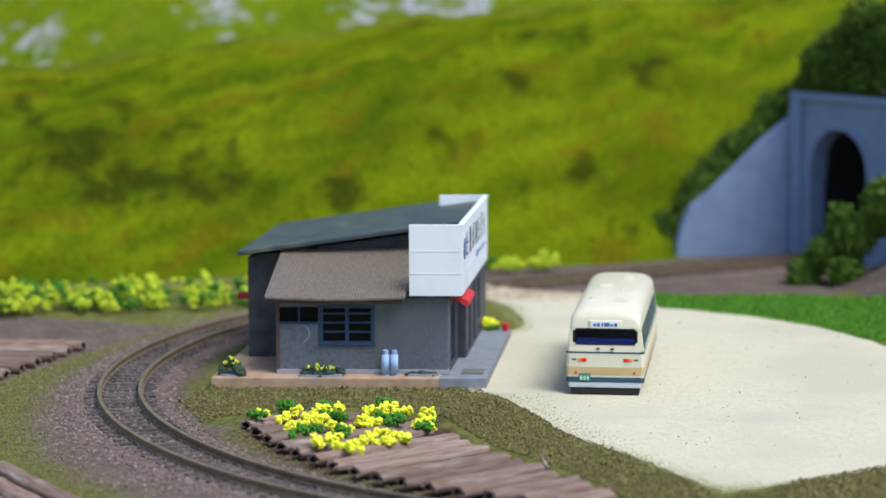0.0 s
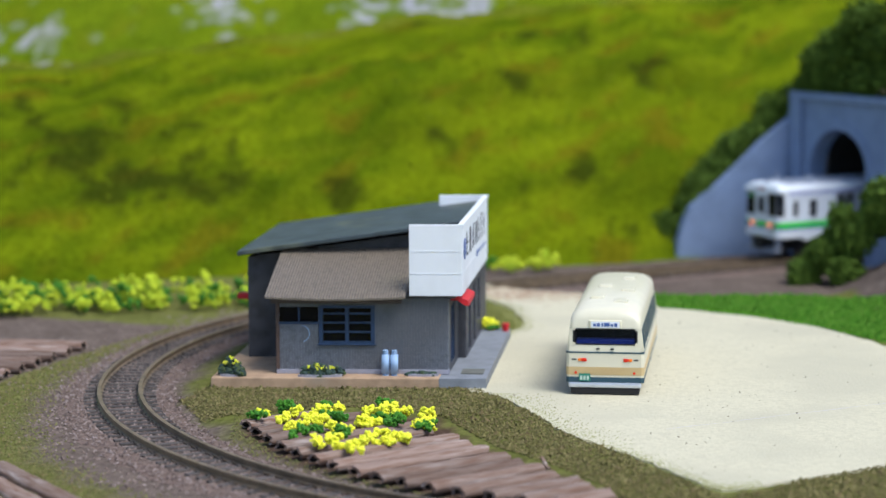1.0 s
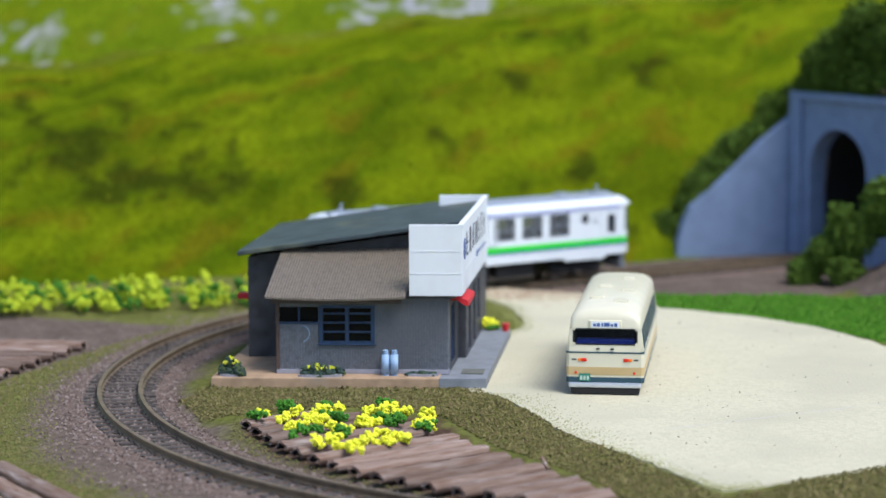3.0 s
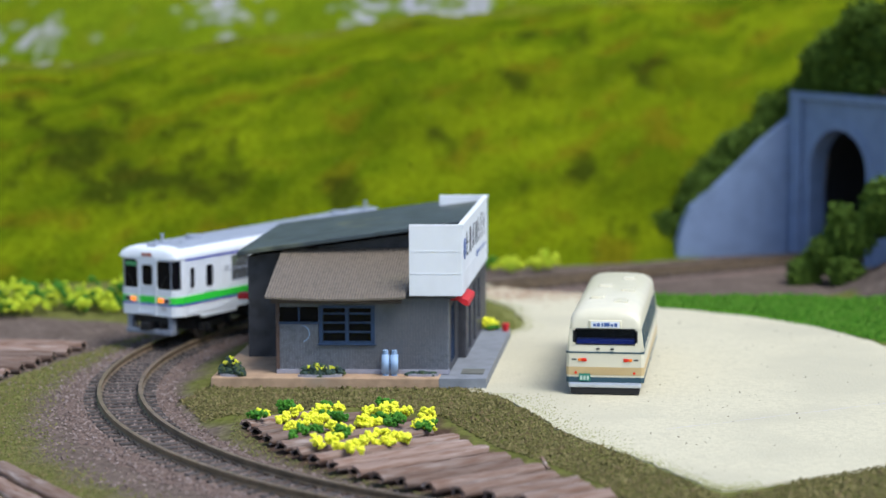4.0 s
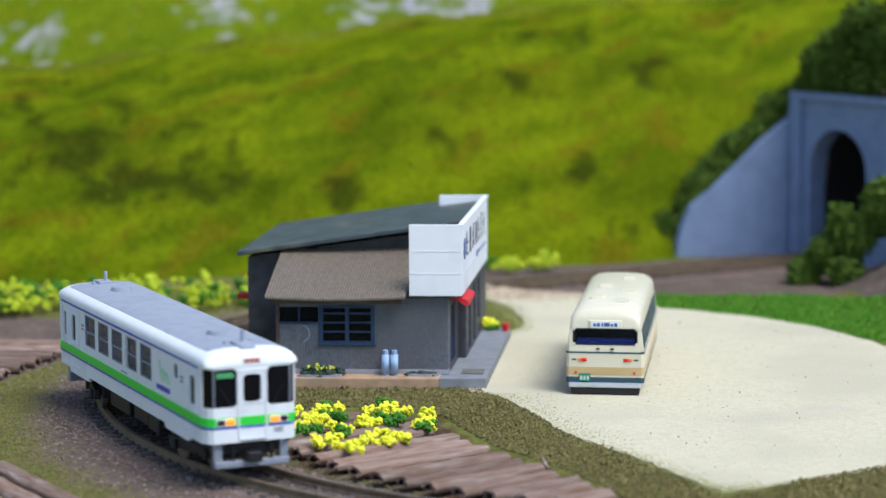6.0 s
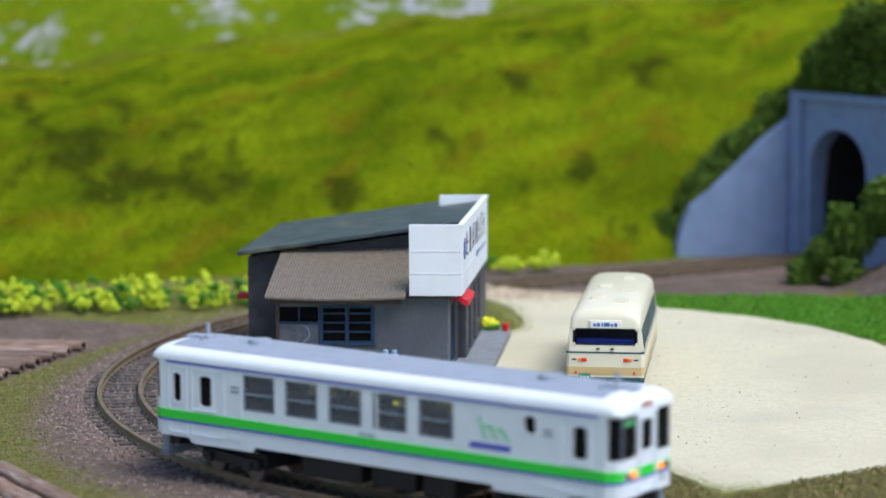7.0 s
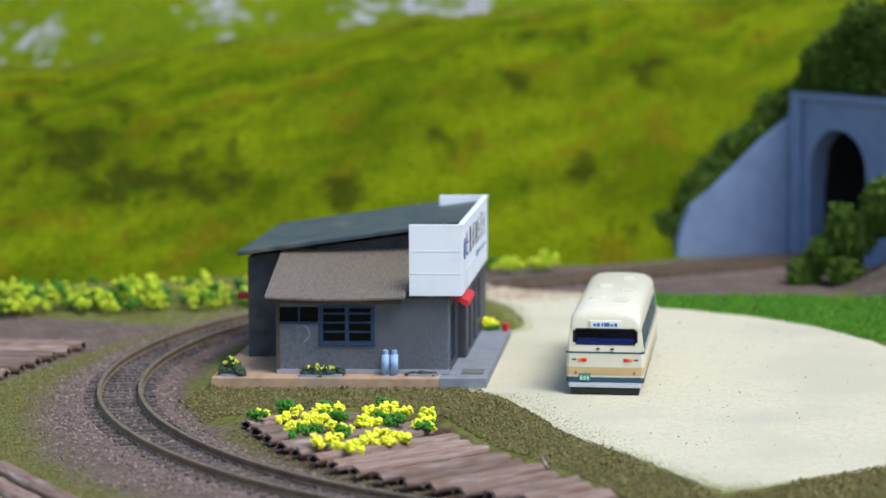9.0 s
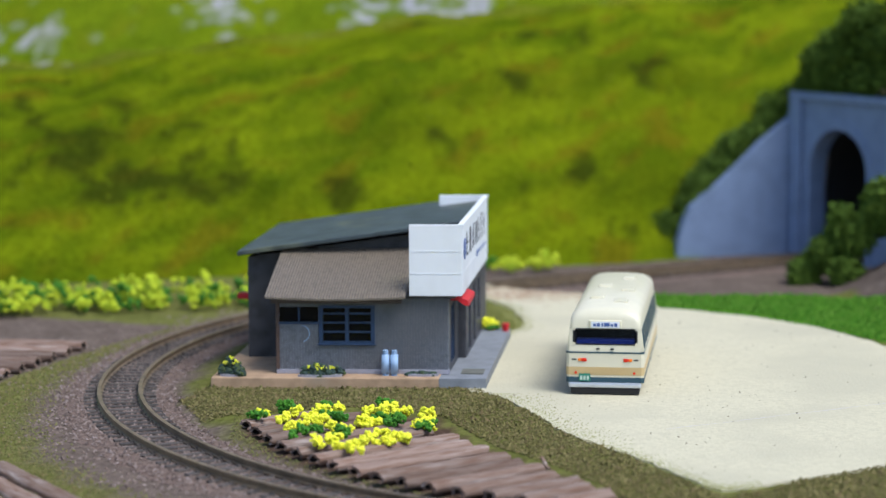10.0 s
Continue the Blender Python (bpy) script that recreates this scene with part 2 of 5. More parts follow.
def clump(name, blobs, n, size, material, parent=None, seed=1):
    """Foam foliage: n small ragged flakes scattered in and over ellipsoids (x, y, z, rx, ry, rz)."""
    rng = random.Random(seed)
    verts, faces = [], []
    weights = [b[3] * b[4] + b[4] * b[5] + b[3] * b[5] for b in blobs]
    for _ in range(n):
        x, y, z, rx, ry, rz = rng.choices(blobs, weights)[0]
        d = Vector((rng.gauss(0, 1), rng.gauss(0, 1), rng.gauss(0, 1))).normalized()
        k = rng.uniform(0.7, 1.0) if rng.random() < 0.7 else rng.uniform(0.95, 1.22)
        c = Vector((x + d.x * rx * k, y + d.y * ry * k, z + d.z * rz * k))
        s = size * rng.uniform(0.6, 1.4)
        base = len(verts)
        for _ in range(4):
            verts.append(tuple(c + Vector((rng.uniform(-s, s), rng.uniform(-s, s), rng.uniform(-s, s)))))
        faces += [(base, base + 1, base + 2), (base, base + 2, base + 3), (base, base + 3, base + 1), (base + 1, base + 3, base + 2)]
    return raw(name, verts, faces, material, parent)


def crumbs(name, blobs, n, size, material, parent=None, seed=1):
    """Foam crumbs: n small knobbly lumps over ellipsoids (x, y, z, rx, ry, rz)."""
    rng = random.Random(seed)
    ico = bmesh.new()
    bmesh.ops.create_icosphere(ico, subdivisions=1, radius=1)
    pts = [v.co.copy() for v in ico.verts]
    tris = [tuple(v.index for v in f.verts) for f in ico.faces]
    ico.free()
    verts, faces = [], []
    for _ in range(n):
        x, y, z, rx, ry, rz = rng.choice(blobs)
        d = Vector((rng.gauss(0, 1), rng.gauss(0, 1), rng.gauss(0, 1))).normalized() * rng.uniform(0.5, 1.0)
        s = size * rng.uniform(0.6, 1.35)
        base = len(verts)
        for p in pts:
            k = s * rng.uniform(0.7, 1.25)
            verts.append((x + d.x * rx + p.x * k, y + d.y * ry + p.y * k, z + d.z * rz + p.z * k))
        faces += [(a + base, b + base, c + base) for a, b, c in tris]
    return raw(name, verts, faces, material, parent)


def scatter(name, places, size, material, seed=2, flat=0.7):
    """Grains of turf, stone or grit: one small four-faced piece at each (x, y, z)."""
    rng = random.Random(seed)
    verts, faces = [], []
    for x, y, z in places:
        s = size * rng.uniform(0.5, 1.5)
        a = rng.uniform(0, 6.28)
        base = len(verts)
        for k in range(3):
            verts.append((x + s * math.cos(a + 2.1 * k), y + s * math.sin(a + 2.1 * k), z - 0.15 * s))
        verts.append((x + rng.uniform(-s, s) * 0.5, y + rng.uniform(-s, s) * 0.5, z + s * flat * rng.uniform(0.7, 1.5)))
        faces += [(base, base + 1, base + 3), (base + 1, base + 2, base + 3), (base + 2, base, base + 3)]
    return raw(name, verts, faces, material)


def inside(poly, x, y):
    c, n = False, len(poly)
    for i in range(n):
        (x1, y1), (x2, y2) = poly[i], poly[(i + 1) % n]
        if (y1 > y) != (y2 > y) and x < (x2 - x1) * (y - y1) / (y2 - y1) + x1:
            c = not c
    return c


# ---- the line of the track ----
KNOTS = [-60, 20, 80, 140, 200, 260, 320, 380, 440, 500, 560, 620, 700]
RADII = [584, -3995, -3270, 278, 140, 188, 160, 188, 133, 168, 168, 174, 174]
START = (111.1, 772.0, 3.7115)
SPEED, LEAD, BRAKE = 82.52, -125.6, 1.57
S_LINE = np.arange(-190.0, 900.0, 1.0)
_turn = np.interp(S_LINE, KNOTS, [1 / r for r in RADII])
_head = np.cumsum(_turn)
_head += START[2] - np.interp(0, S_LINE, _head)
_x, _y = np.cumsum(np.cos(_head)), np.cumsum(np.sin(_head))
_x += START[0] - np.interp(0, S_LINE, _x)
_y += START[1] - np.interp(0, S_LINE, _y)


def on_line(s, off=0.0):
    """The point of the track's middle at s along it, shifted off to its left, and the heading."""
    x, y, a = (float(np.interp(s, S_LINE, v)) for v in (_x, _y, _head))
    return x - math.sin(a) * off, y + math.cos(a) * off, a


LINE = np.stack([_x, _y], 1)


def beside_line(x, y):
    """How far a place is from the track, and on which side (positive: inside the curve)."""
    d = np.hypot(LINE[:, 0] - x, LINE[:, 1] - y)
    i = int(np.argmin(d))
    return float(d[i]), float(-math.sin(_head[i]) * (x - _x[i]) + math.cos(_head[i]) * (y - _y[i]))


def from_line(x, y):
    return float(np.min(np.hypot(LINE[:, 0] - x, LINE[:, 1] - y)))


# ---- ground, hill and water-free distance: one sheet ----
PORTAL, ALONG, ACROSS = Vector((131.2, 775.2)), Vector((0.858, 0.514)), Vector((0.514, -0.858))
LOT_EDGE = [(10.3, 713.8), (24.4, 701.4), (45.4, 690.3), (62.7, 664.4), (84.4, 648.3), (99.9, 628.2), (112.1, 598.7), (132, 544),
            (120, 469), (86.0, 456.6), (77.7, 451.7), (65.8, 444.4), (53.0, 436.0), (48.4, 442.3), (40.4, 459.9), (33.5, 473.4),
            (25.3, 490.6), (19.1, 512.2), (12.1, 532.3), (5, 545), (14, 611.3), (21.3, 634.7), (19.2, 665.4), (10.8, 687.7)]
GREEN_STRIP = [(58, 690), (77, 687), (98, 688), (112, 684), (130, 661), (152, 620), (150, 560), (118, 598), (112, 606), (91, 640), (60, 664)]
NEAR_FIELD = [(-43.5, 502), (-1.5, 509), (6, 479), (34, 430), (20, 427), (3, 434), (-10, 446), (-22, 458), (-33, 473), (-42, 494)]
LEFT_FIELD = [(-106.7, 558), (-90, 606), (-80, 630), (-72, 646), (-200, 700), (-200, 558)]


def hill_foot(x):
    return float(np.interp(x, [-400, -140, -60, 12, 63, 120, 200, 400], [690, 728, 752, 766, 780, 812, 850, 900]))


def land(x, y):
    """The height of the ground, in millimetres."""
    z = -2.5 + 0.2 * noise.noise((x / 14, y / 14, 0))
    if 395 < y < 730 and -70 < x < 200:
        d, side = beside_line(x, y)
        if side > 0:
            z += (0.4 if inside(LOT_EDGE, x, y) else 1.2 if inside(NEAR_FIELD, x, y) else 1.75) * min(max((d - 12) / 8, 0), 1)
    d = y - hill_foot(x)
    if d > 0:
        crest = float(np.interp(x, [-400, -160, -90, -20, 24, 160, 400], [50, 60, 68, 75, 80, 90, 100]))
        s = min(d / 118, 1.0)
        h = crest * math.sin(s * math.pi / 2) ** 0.95
        if d > 118:
            h -= 0.30 * min(d - 118, 40)
        if d > 158:
            h += 0.75 * min(d - 158, 300)
        k = min(d / 20, 1)
        h += k * (3.2 * noise.noise((x / 28, y / 24, 1)) + 1.6 * noise.noise((x / 11, y / 11, 4)) + 0.5 * noise.noise((x / 4, y / 4, 7)))
        z += h
    p = Vector((x, y)) - PORTAL
    e, a = p.dot(ALONG), p.dot(ACROSS)
    if a > -34 and e > 3.5:
        over = 55 * min(max((e - 3.5) / 6, 0), 1) * min(max((a + 34) / 9, 0), 1)
        z = max(z, over + noise.noise((x / 9, y / 9, 3)) * 2 - 2.4)
    if a > 20:
        m = Vector((x - 152, y - 690))
        z = max(z, 22 * math.exp(-(m.x / 24) ** 2 - (m.y / 42) ** 2) - 2.6)
    return z


DARK_CLUMPS = [(-117, 783, 9), (-107, 799, 6), (-122, 769, 10), (-84, 798, 6), (-84, 774, 10), (-99, 770, 8), (-34, 778, 7), (24, 825, 6),
               (71, 841, 7), (30, 853, 5), (50, 800, 6), (-58, 811, 4), (-2, 801, 5), (-141, 797, 8), (-70, 785, 6), (-130, 785, 6)]
OLIVE_SWATHES = [(-108, 782, 34, 22, 0.5), (-60, 772, 26, 9, 0.4), (26, 826, 40, 7, 0.45), (80, 846, 26, 7, 0.4), (-20, 800, 26, 5, 0.4), (60, 800, 34, 5, 0.35)]
BRIGHT_PATCHES = [(-44, 850, 40, 9), (7, 809, 22, 7), (42, 806, 30, 8), (-12, 783, 22, 6), (80, 829, 30, 8), (-31, 814, 18, 7), (-96, 760, 26, 6), (45, 783, 36, 8)]
ROCK_PATCHES = [(-170, 900, 13), (-150, 912, 6), (-88, 932, 12), (-31, 931, 8), (-8, 939, 17), (16, 944, 11)]


def soil(x, y):
    """The colour of the ground cover at a place."""
    n = noise.noise((x / 9, y / 9, 11)) * 0.5 + noise.noise((x / 3.5, y / 3.5, 12)) * 0.35
    d = y - hill_foot(x)
    earth = Vector((0.135, 0.105, 0.090))
    if d > -4:
        v = d - 0.22 * x
        k = 0.52 + 0.75 * noise.noise((x / 48, v / 11, 20)) + 0.55 * noise.noise((x / 16, v / 6, 21)) + 0.3 * noise.noise((x / 6, v / 4, 22)) + 0.0002 * x
        c = Vector((0.046, 0.080, 0.003)).lerp(Vector((0.136, 0.174, 0.005)), min(max(k, 0), 1))
        for bx, by, rx, ry in BRIGHT_PATCHES:
            e = math.exp(-((x - bx) / rx) ** 2 - ((y - by - 0.4 * (x - bx)) / ry) ** 2)
            c = c.lerp(Vector((0.150, 0.184, 0.005)), 0.5 * e)
        w = noise.noise((x / 22, v / 9, 41)) + 0.55 * noise.noise((x / 7, v / 5, 42))
        if w > 0.22:
            c = c.lerp(Vector((0.125, 0.092, 0.006)), min((w - 0.22) * 2.2, 0.6))
        for bx, by, rx, ry, most in OLIVE_SWATHES:
            e = math.exp(-((x - bx) / rx) ** 2 - ((y - by - 0.3 * (x - bx)) / ry) ** 2)
            c = c.lerp(Vector((0.056, 0.066, 0.003)), most * e * (0.8 + 0.6 * noise.noise((x / 8, y / 6, 36))))
        w = noise.noise((x / 20, v / 10, 31)) - 0.38 + (0.12 if x < -60 else 0.0)
        for bx, by, br in DARK_CLUMPS:
            w += 0.95 * math.exp(-((x - bx) / br) ** 2 - ((y - by) / br) ** 2)
        w += 1.0 * noise.noise((x / 6, y / 5, 33)) + 0.5 * noise.noise((x / 3, y / 3, 34))
        if w > 0.12:
            c = c.lerp(Vector((0.022, 0.030, 0.004)), min((w - 0.12) * 1.5, 0.78))
        if 98 < d < 122:
            c = c.lerp(Vector((0.21, 0.20, 0.03)), 0.5 * (1 - abs(d - 110) / 12) * (0.7 + 0.6 * noise.noise((x / 12, 0, 45))))
        if d > 112:
            c = c.lerp(Vector((0.125, 0.180, 0.008)), 0.6 * min((d - 112) / 20, 1))
            w = 0.6 * noise.noise((x / 9, y / 9, 52)) + 1.2 * noise.noise((x / 5, y / 5, 53)) - 0.62
            for bx, by, br in ROCK_PATCHES:
                w += 0.85 * math.exp(-((x - bx) / br) ** 2 - ((y - by) / 16) ** 2)
            c = c.lerp(Vector((0.36, 0.35, 0.43)), min(max(w * 1.6, 0), 0.85))
        return c
    if inside(GREEN_STRIP, x, y):
        return Vector((0.05, 0.16, 0.015)).lerp(Vector((0.12, 0.11, 0.05)), min(max(n + 0.1, 0), 1))
    # Brown soil, darkened to put shade into the gaps between the ridges.
    if inside(NEAR_FIELD, x, y):
        return Vector((0.085, 0.055, 0.042))
    if inside(LEFT_FIELD, x, y) or (y > 690 and x > 0) or (x > 118 and y > 560):
        return earth * (1 + 0.5 * n)
    grass = Vector((0.105, 0.115, 0.030)).lerp(Vector((0.165, 0.165, 0.055)), min(max(0.5 + n, 0), 1))
    d, side = beside_line(x, y)
    k = min(max((d - (13 if side > 0 else float(np.interp(y, [470, 590], [24, 11]))) - 8 * n) / 6, 0), 1)
    return earth.lerp(grass, k)


def make_ground():
    xs = [-560, -420, -300] + list(np.arange(-220, 241, 2.6)) + [300, 420, 560]
    ys = [-120, 60, 200, 300, 350] + list(np.arange(380, 960, 2.6)) + [1000, 1060, 1120]
    verts = [(float(x), float(y), land(x, y)) for y in ys for x in xs]
    nx = len(xs)
    faces = []
    for j in range(len(ys) - 1):
        for i in range(nx - 1):
            p = Vector(((xs[i] + xs[i + 1]) / 2, (ys[j] + ys[j + 1]) / 2)) - PORTAL
            if -3 < p.dot(ALONG) < 20 and -18.5 < p.dot(ACROSS) < 12:
                continue
            faces.append((j * nx + i, j * nx + i + 1, (j + 1) * nx + i + 1, (j + 1) * nx + i))
    m = bpy.data.materials.new("layout_ground_cover")
    m.use_nodes = True
    nt = m.node_tree
    b = nt.nodes["Principled BSDF"]
    b.inputs["Roughness"].default_value = 0.95
    b.inputs["Specular IOR Level"].default_value = 0.0
    at_node = nt.nodes.new("ShaderNodeAttribute")
    at_node.attribute_name = "soil"
    tc = nt.nodes.new("ShaderNodeTexCoord")
    nz = nt.nodes.new("ShaderNodeTexNoise")
    nz.inputs["Scale"].default_value, nz.inputs["Detail"].default_value = 520, 4
    nt.links.new(tc.outputs["Object"], nz.inputs["Vector"])
    mr = nt.nodes.new("ShaderNodeMapRange")
    mr.inputs["From Min"].default_value, mr.inputs["From Max"].default_value = 0.3, 0.7
    mr.inputs["To Min"].default_value, mr.inputs["To Max"].default_value = 0.74, 1.24
    nt.links.new(nz.outputs["Fac"], mr.inputs["Value"])
    hs = nt.nodes.new("ShaderNodeHueSaturation")
    nt.links.new(at_node.outputs["Color"], hs.inputs["Color"])
    nt.links.new(mr.outputs["Result"], hs.inputs["Value"])
    nt.links.new(hs.outputs["Color"], b.inputs["Base Color"])
    bp = nt.nodes.new("ShaderNodeBump")
    bp.inputs["Strength"].default_value, bp.inputs["Distance"].default_value = 0.8, 0.0012
    nt.links.new(nz.outputs["Fac"], bp.inputs["Height"])
    nt.links.new(bp.outputs["Normal"], b.inputs["Normal"])
    ob = raw("ground", verts, faces, m)
    smooth(ob)
    col = ob.data.color_attributes.new("soil", "FLOAT_COLOR", "POINT")
    flat = []
    for x, y, z in verts:
        flat += [*soil(x, y), 1.0]
    col.data.foreach_set("color", flat)
    return tagged(ob, "grassy model ground rising to a green hill", "ground", kind="structure")


make_ground()


# ---- cream parking lot ----
def make_lot():
    pts = []
    n = len(LOT_EDGE)
    for i in range(n):
        p0, p1, p2, p3 = (Vector(LOT_EDGE[(i + k) % n]) for k in (-1, 0, 1, 2))
        for k in range(6):
            t = k / 6
            q = 0.5 * ((2 * p1) + (p2 - p0) * t + (2 * p0 - 5 * p1 + 4 * p2 - p3) * t * t + (3 * p1 - p0 - 3 * p2 + p3) * t ** 3)
            w = noise.noise((q.x / 3, q.y / 3, 9)) * 1.3
            pts.append((q.x + w, q.y + w))
    lot = part("pavement", prism(pts, "Z", -3.2, -0.5), LOT)
    tagged(lot, "cream gravel parking lot with scattered dark grit", "parking lot", kind="structure")
    rng = random.Random(5)
    grit = []
    while len(grit) < 170:
        x, y = rng.uniform(5, 125), rng.uniform(440, 710)
        if inside(LOT_EDGE, x, y):
            grit.append((x, y, -0.45))
    tagged(scatter("grit", grit, 0.22, SPECKS, 6), "loose dark grit on the cream lot", "grit", kind="stuff")
    fade = []
    while len(fade) < 14000:
        i = rng.randrange(len(pts))
        wide = 4.6 if 478 < pts[i][1] < 540 else 2.2
        x, y = pts[i][0] + rng.gauss(-0.6, wide), pts[i][1] + rng.gauss(-0.6, wide)
        if (y < 535 and x < 60) or (x < 32 and 605 < y < 690):
            fade.append((x, y, -0.52 if inside(pts, x, y) else -0.8))
    tagged(scatter("turf_fringe", fade, 0.22, FRINGE, 7, 0.35), "thin yellow-green turf fraying onto the lot", "turf", kind="stuff")
    sand = []
    while len(sand) < 3200:
        x, y = rng.uniform(2, 52), rng.gauss(694, 9)
        if rng.random() < 1 - abs(x - 24) / 30:
            sand.append((x, y, -0.5 if inside(pts, x, y) else -2.2))
    tagged(scatter("sandy_earth", sand, 0.42, SAND, 17, 0.35), "pinkish sandy earth along the back of the lot", "earth", kind="stuff")
    a, b = Vector((46.8, 493.2, 0)), Vector((112, 529, 0))
    bm = bmesh.new()
    last = None
    for k in range(25):
        q = a.lerp(b, k / 24)
        w = 0.16 + 0.05 * math.sin(k)
        now = (bm.verts.new((q.x, q.y - w + noise.noise((k / 3, 0, 0)) * 0.5, -0.47)), bm.verts.new((q.x, q.y + w + noise.noise((k / 3, 0, 0)) * 0.5, -0.47)))
        if last:
            bm.faces.new((last[0], now[0], now[1], last[1]))
        last = now
    tagged(part("pavement_line", bm, PENCIL), "faint lilac line drawn on the lot", "marking", kind="structure")


make_lot()


# ---- track ----
def sweep(profile, s0, s1, step):
    """Draws a closed (offset, z) profile along the track."""
    bm = bmesh.new()
    last = None
    for s in np.arange(s0, s1 + 0.1, step):
        ring = []
        for off, z in profile:
            x, y, _ = on_line(s, off)
            ring.append(bm.verts.new((x, y, z)))
        if last:
            for i in range(len(ring)):
                j = (i + 1) % len(ring)
                bm.faces.new((last[i], last[j], ring[j], ring[i]))
        last = ring
    bmesh.ops.recalc_face_normals(bm, faces=bm.faces)
    return bm


def make_track():
    bed = part("ballast_bed", sweep([(-15, -2.62), (-9.5, -2.0), (9.5, -2.0), (14, -2.6), (14, -3.2), (-15, -3.2)], -170, 640, 4), BALLAST)
    tagged(bed, "brown gravel ballast bed under the curved track", "ballast", kind="structure")
    rng = random.Random(8)
    stones = []
    for _ in range(19000):
        s = rng.uniform(150, 560)
        off = rng.gauss(-1.0, 10.5)
        x, y, _a = on_line(s, off)
        z = -1.85 if abs(off) < 9.5 else -1.9 - (abs(off) - 9.5) * 0.075
        stones.append((x, y, max(z, -2.45)))
    tagged(scatter("ballast_stones", stones, 0.42, STONES, 9, 0.6), "loose brown ballast stones along the track", "ballast", kind="stuff")
    track = empty("railway_track", at(0, 0, 0), "weathered narrow track on brown sleepers, curving round the station", "track")
    for off in (-4.65, 4.65):
        o = off
        part("rail", sweep([(o - 0.45, 0), (o + 0.45, 0), (o + 0.45, -0.5), (o + 0.2, -0.7), (o + 0.2, -1.2), (o + 0.7, -1.4), (o + 0.7, -1.6),
                            (o - 0.7, -1.6), (o - 0.7, -1.4), (o - 0.2, -1.2), (o - 0.2, -0.7), (o - 0.45, -0.5)], -170, 640, 3), RAIL, track)
    bm = box(-0.85, 0.85, -8.2, 8.2, -2.6, -1.55, 0.12)
    for o in (-4.65, 4.65):
        add_box(bm, -0.45, 0.45, o - 1.3, o + 1.3, -1.6, -1.3)
    first = part("sleeper", bm, SLEEPER, track)
    for k in range(1, 170):
        s = -60 + 4.0 * k
        ob = first.copy()
        scene.collection.objects.link(ob)
        x, y, a = on_line(s)
        ob.matrix_basis = at(x, y, 0.0, math.degrees(a) + rng.uniform(-0.8, 0.8))
    x, y, a = on_line(-60)
    first.matrix_basis = at(x, y, 0, math.degrees(a))


make_track()


# ---- tunnel portal ----
def make_portal():
    turn = math.degrees(math.atan2(ACROSS.y, ACROSS.x))
    thing = empty("tunnel_portal", at(PORTAL.x, PORTAL.y, 0, turn), "blue-grey concrete tunnel portal with a sloping wing wall", "tunnel")
    # local x runs along the face, local y into the hill
    w, spring, half = 14.2, 26.5, 27.0
    mid = -4.0
    arch = [(mid - w, -3.2)] + [(mid + w * math.cos(t), spring + w * math.sin(t)) for t in np.linspace(math.pi, 0, 25)] + [(mid + w, -3.2)]
    outline = [(-half, -3.2)] + arch + [(half, -3.2), (half, 49.6), (-half, 49.6)]
    part("face_wall", prism(outline, "Y", 0, 6.5), CONCRETE, thing)
    part("coping", box(-half - 1, half + 1, -1.6, 4.6, 49.6, 52.2, 0.4), CONCRETE, thing)
    part("pilaster", box(-half - 0.5, -half + 5.0, -1.8, 0.0, -3.2, 49.6, 0.3), CONCRETE, thing)
    part("pilaster", box(half - 5.0, half + 0.5, -1.8, 0.0, -3.2, 49.6, 0.3), CONCRETE, thing)
    ring_in = [(mid + w * math.cos(t), spring + w * math.sin(t)) for t in np.linspace(math.pi, 0, 25)]
    ring_out = [(mid + (w + 2.6) * math.cos(t), spring + (w + 2.6) * math.sin(t)) for t in np.linspace(0, math.pi, 25)]
    part("arch_ring", prism([(mid - w, -3.2)] + ring_in + [(mid + w, -3.2), (mid + w + 2.6, -3.2)] + ring_out + [(mid - w - 2.6, -3.2)], "Y", -0.5, -0.003), CONCRETE, thing)
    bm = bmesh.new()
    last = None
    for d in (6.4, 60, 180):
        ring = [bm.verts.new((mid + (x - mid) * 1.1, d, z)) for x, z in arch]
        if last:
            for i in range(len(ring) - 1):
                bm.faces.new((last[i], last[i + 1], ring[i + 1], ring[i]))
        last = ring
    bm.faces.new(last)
    part("lining", bm, TUNNEL_SHADE, thing)
    # wing wall, from the far corner of the face towards the open hillside
    a, b = Vector((117.5, 799.5)), Vector((77.5, 788.0))
    d = (b - a).length
    prof = [(0, -4), (d, -4), (d - 0.6, 3), (d - 2.5, 9), (d - 5, 14.5), (d - 9, 17.5), (d - 15, 22.0), (d - 22, 28), (d - 30, 35.5), (1, 43.5), (0, 44.5)]
    bm = prism(prof, "Y", 0, 3.5)
    ang = math.atan2((b - a).y, (b - a).x)
    inv = thing.matrix_world.inverted()
    bmesh.ops.transform(bm, matrix=Matrix.Translation((a.x, a.y, 0)) @ Matrix.Rotation(ang, 4, "Z") @ Matrix.Translation((0, -3.5, 0)), verts=bm.verts)
    bmesh.ops.transform(bm, matrix=Matrix.Rotation(-radians(turn), 4, "Z") @ Matrix.Translation((-PORTAL.x, -PORTAL.y, 0)), verts=bm.verts)
    part("wing_wall", bm, CONCRETE, thing)


make_portal()


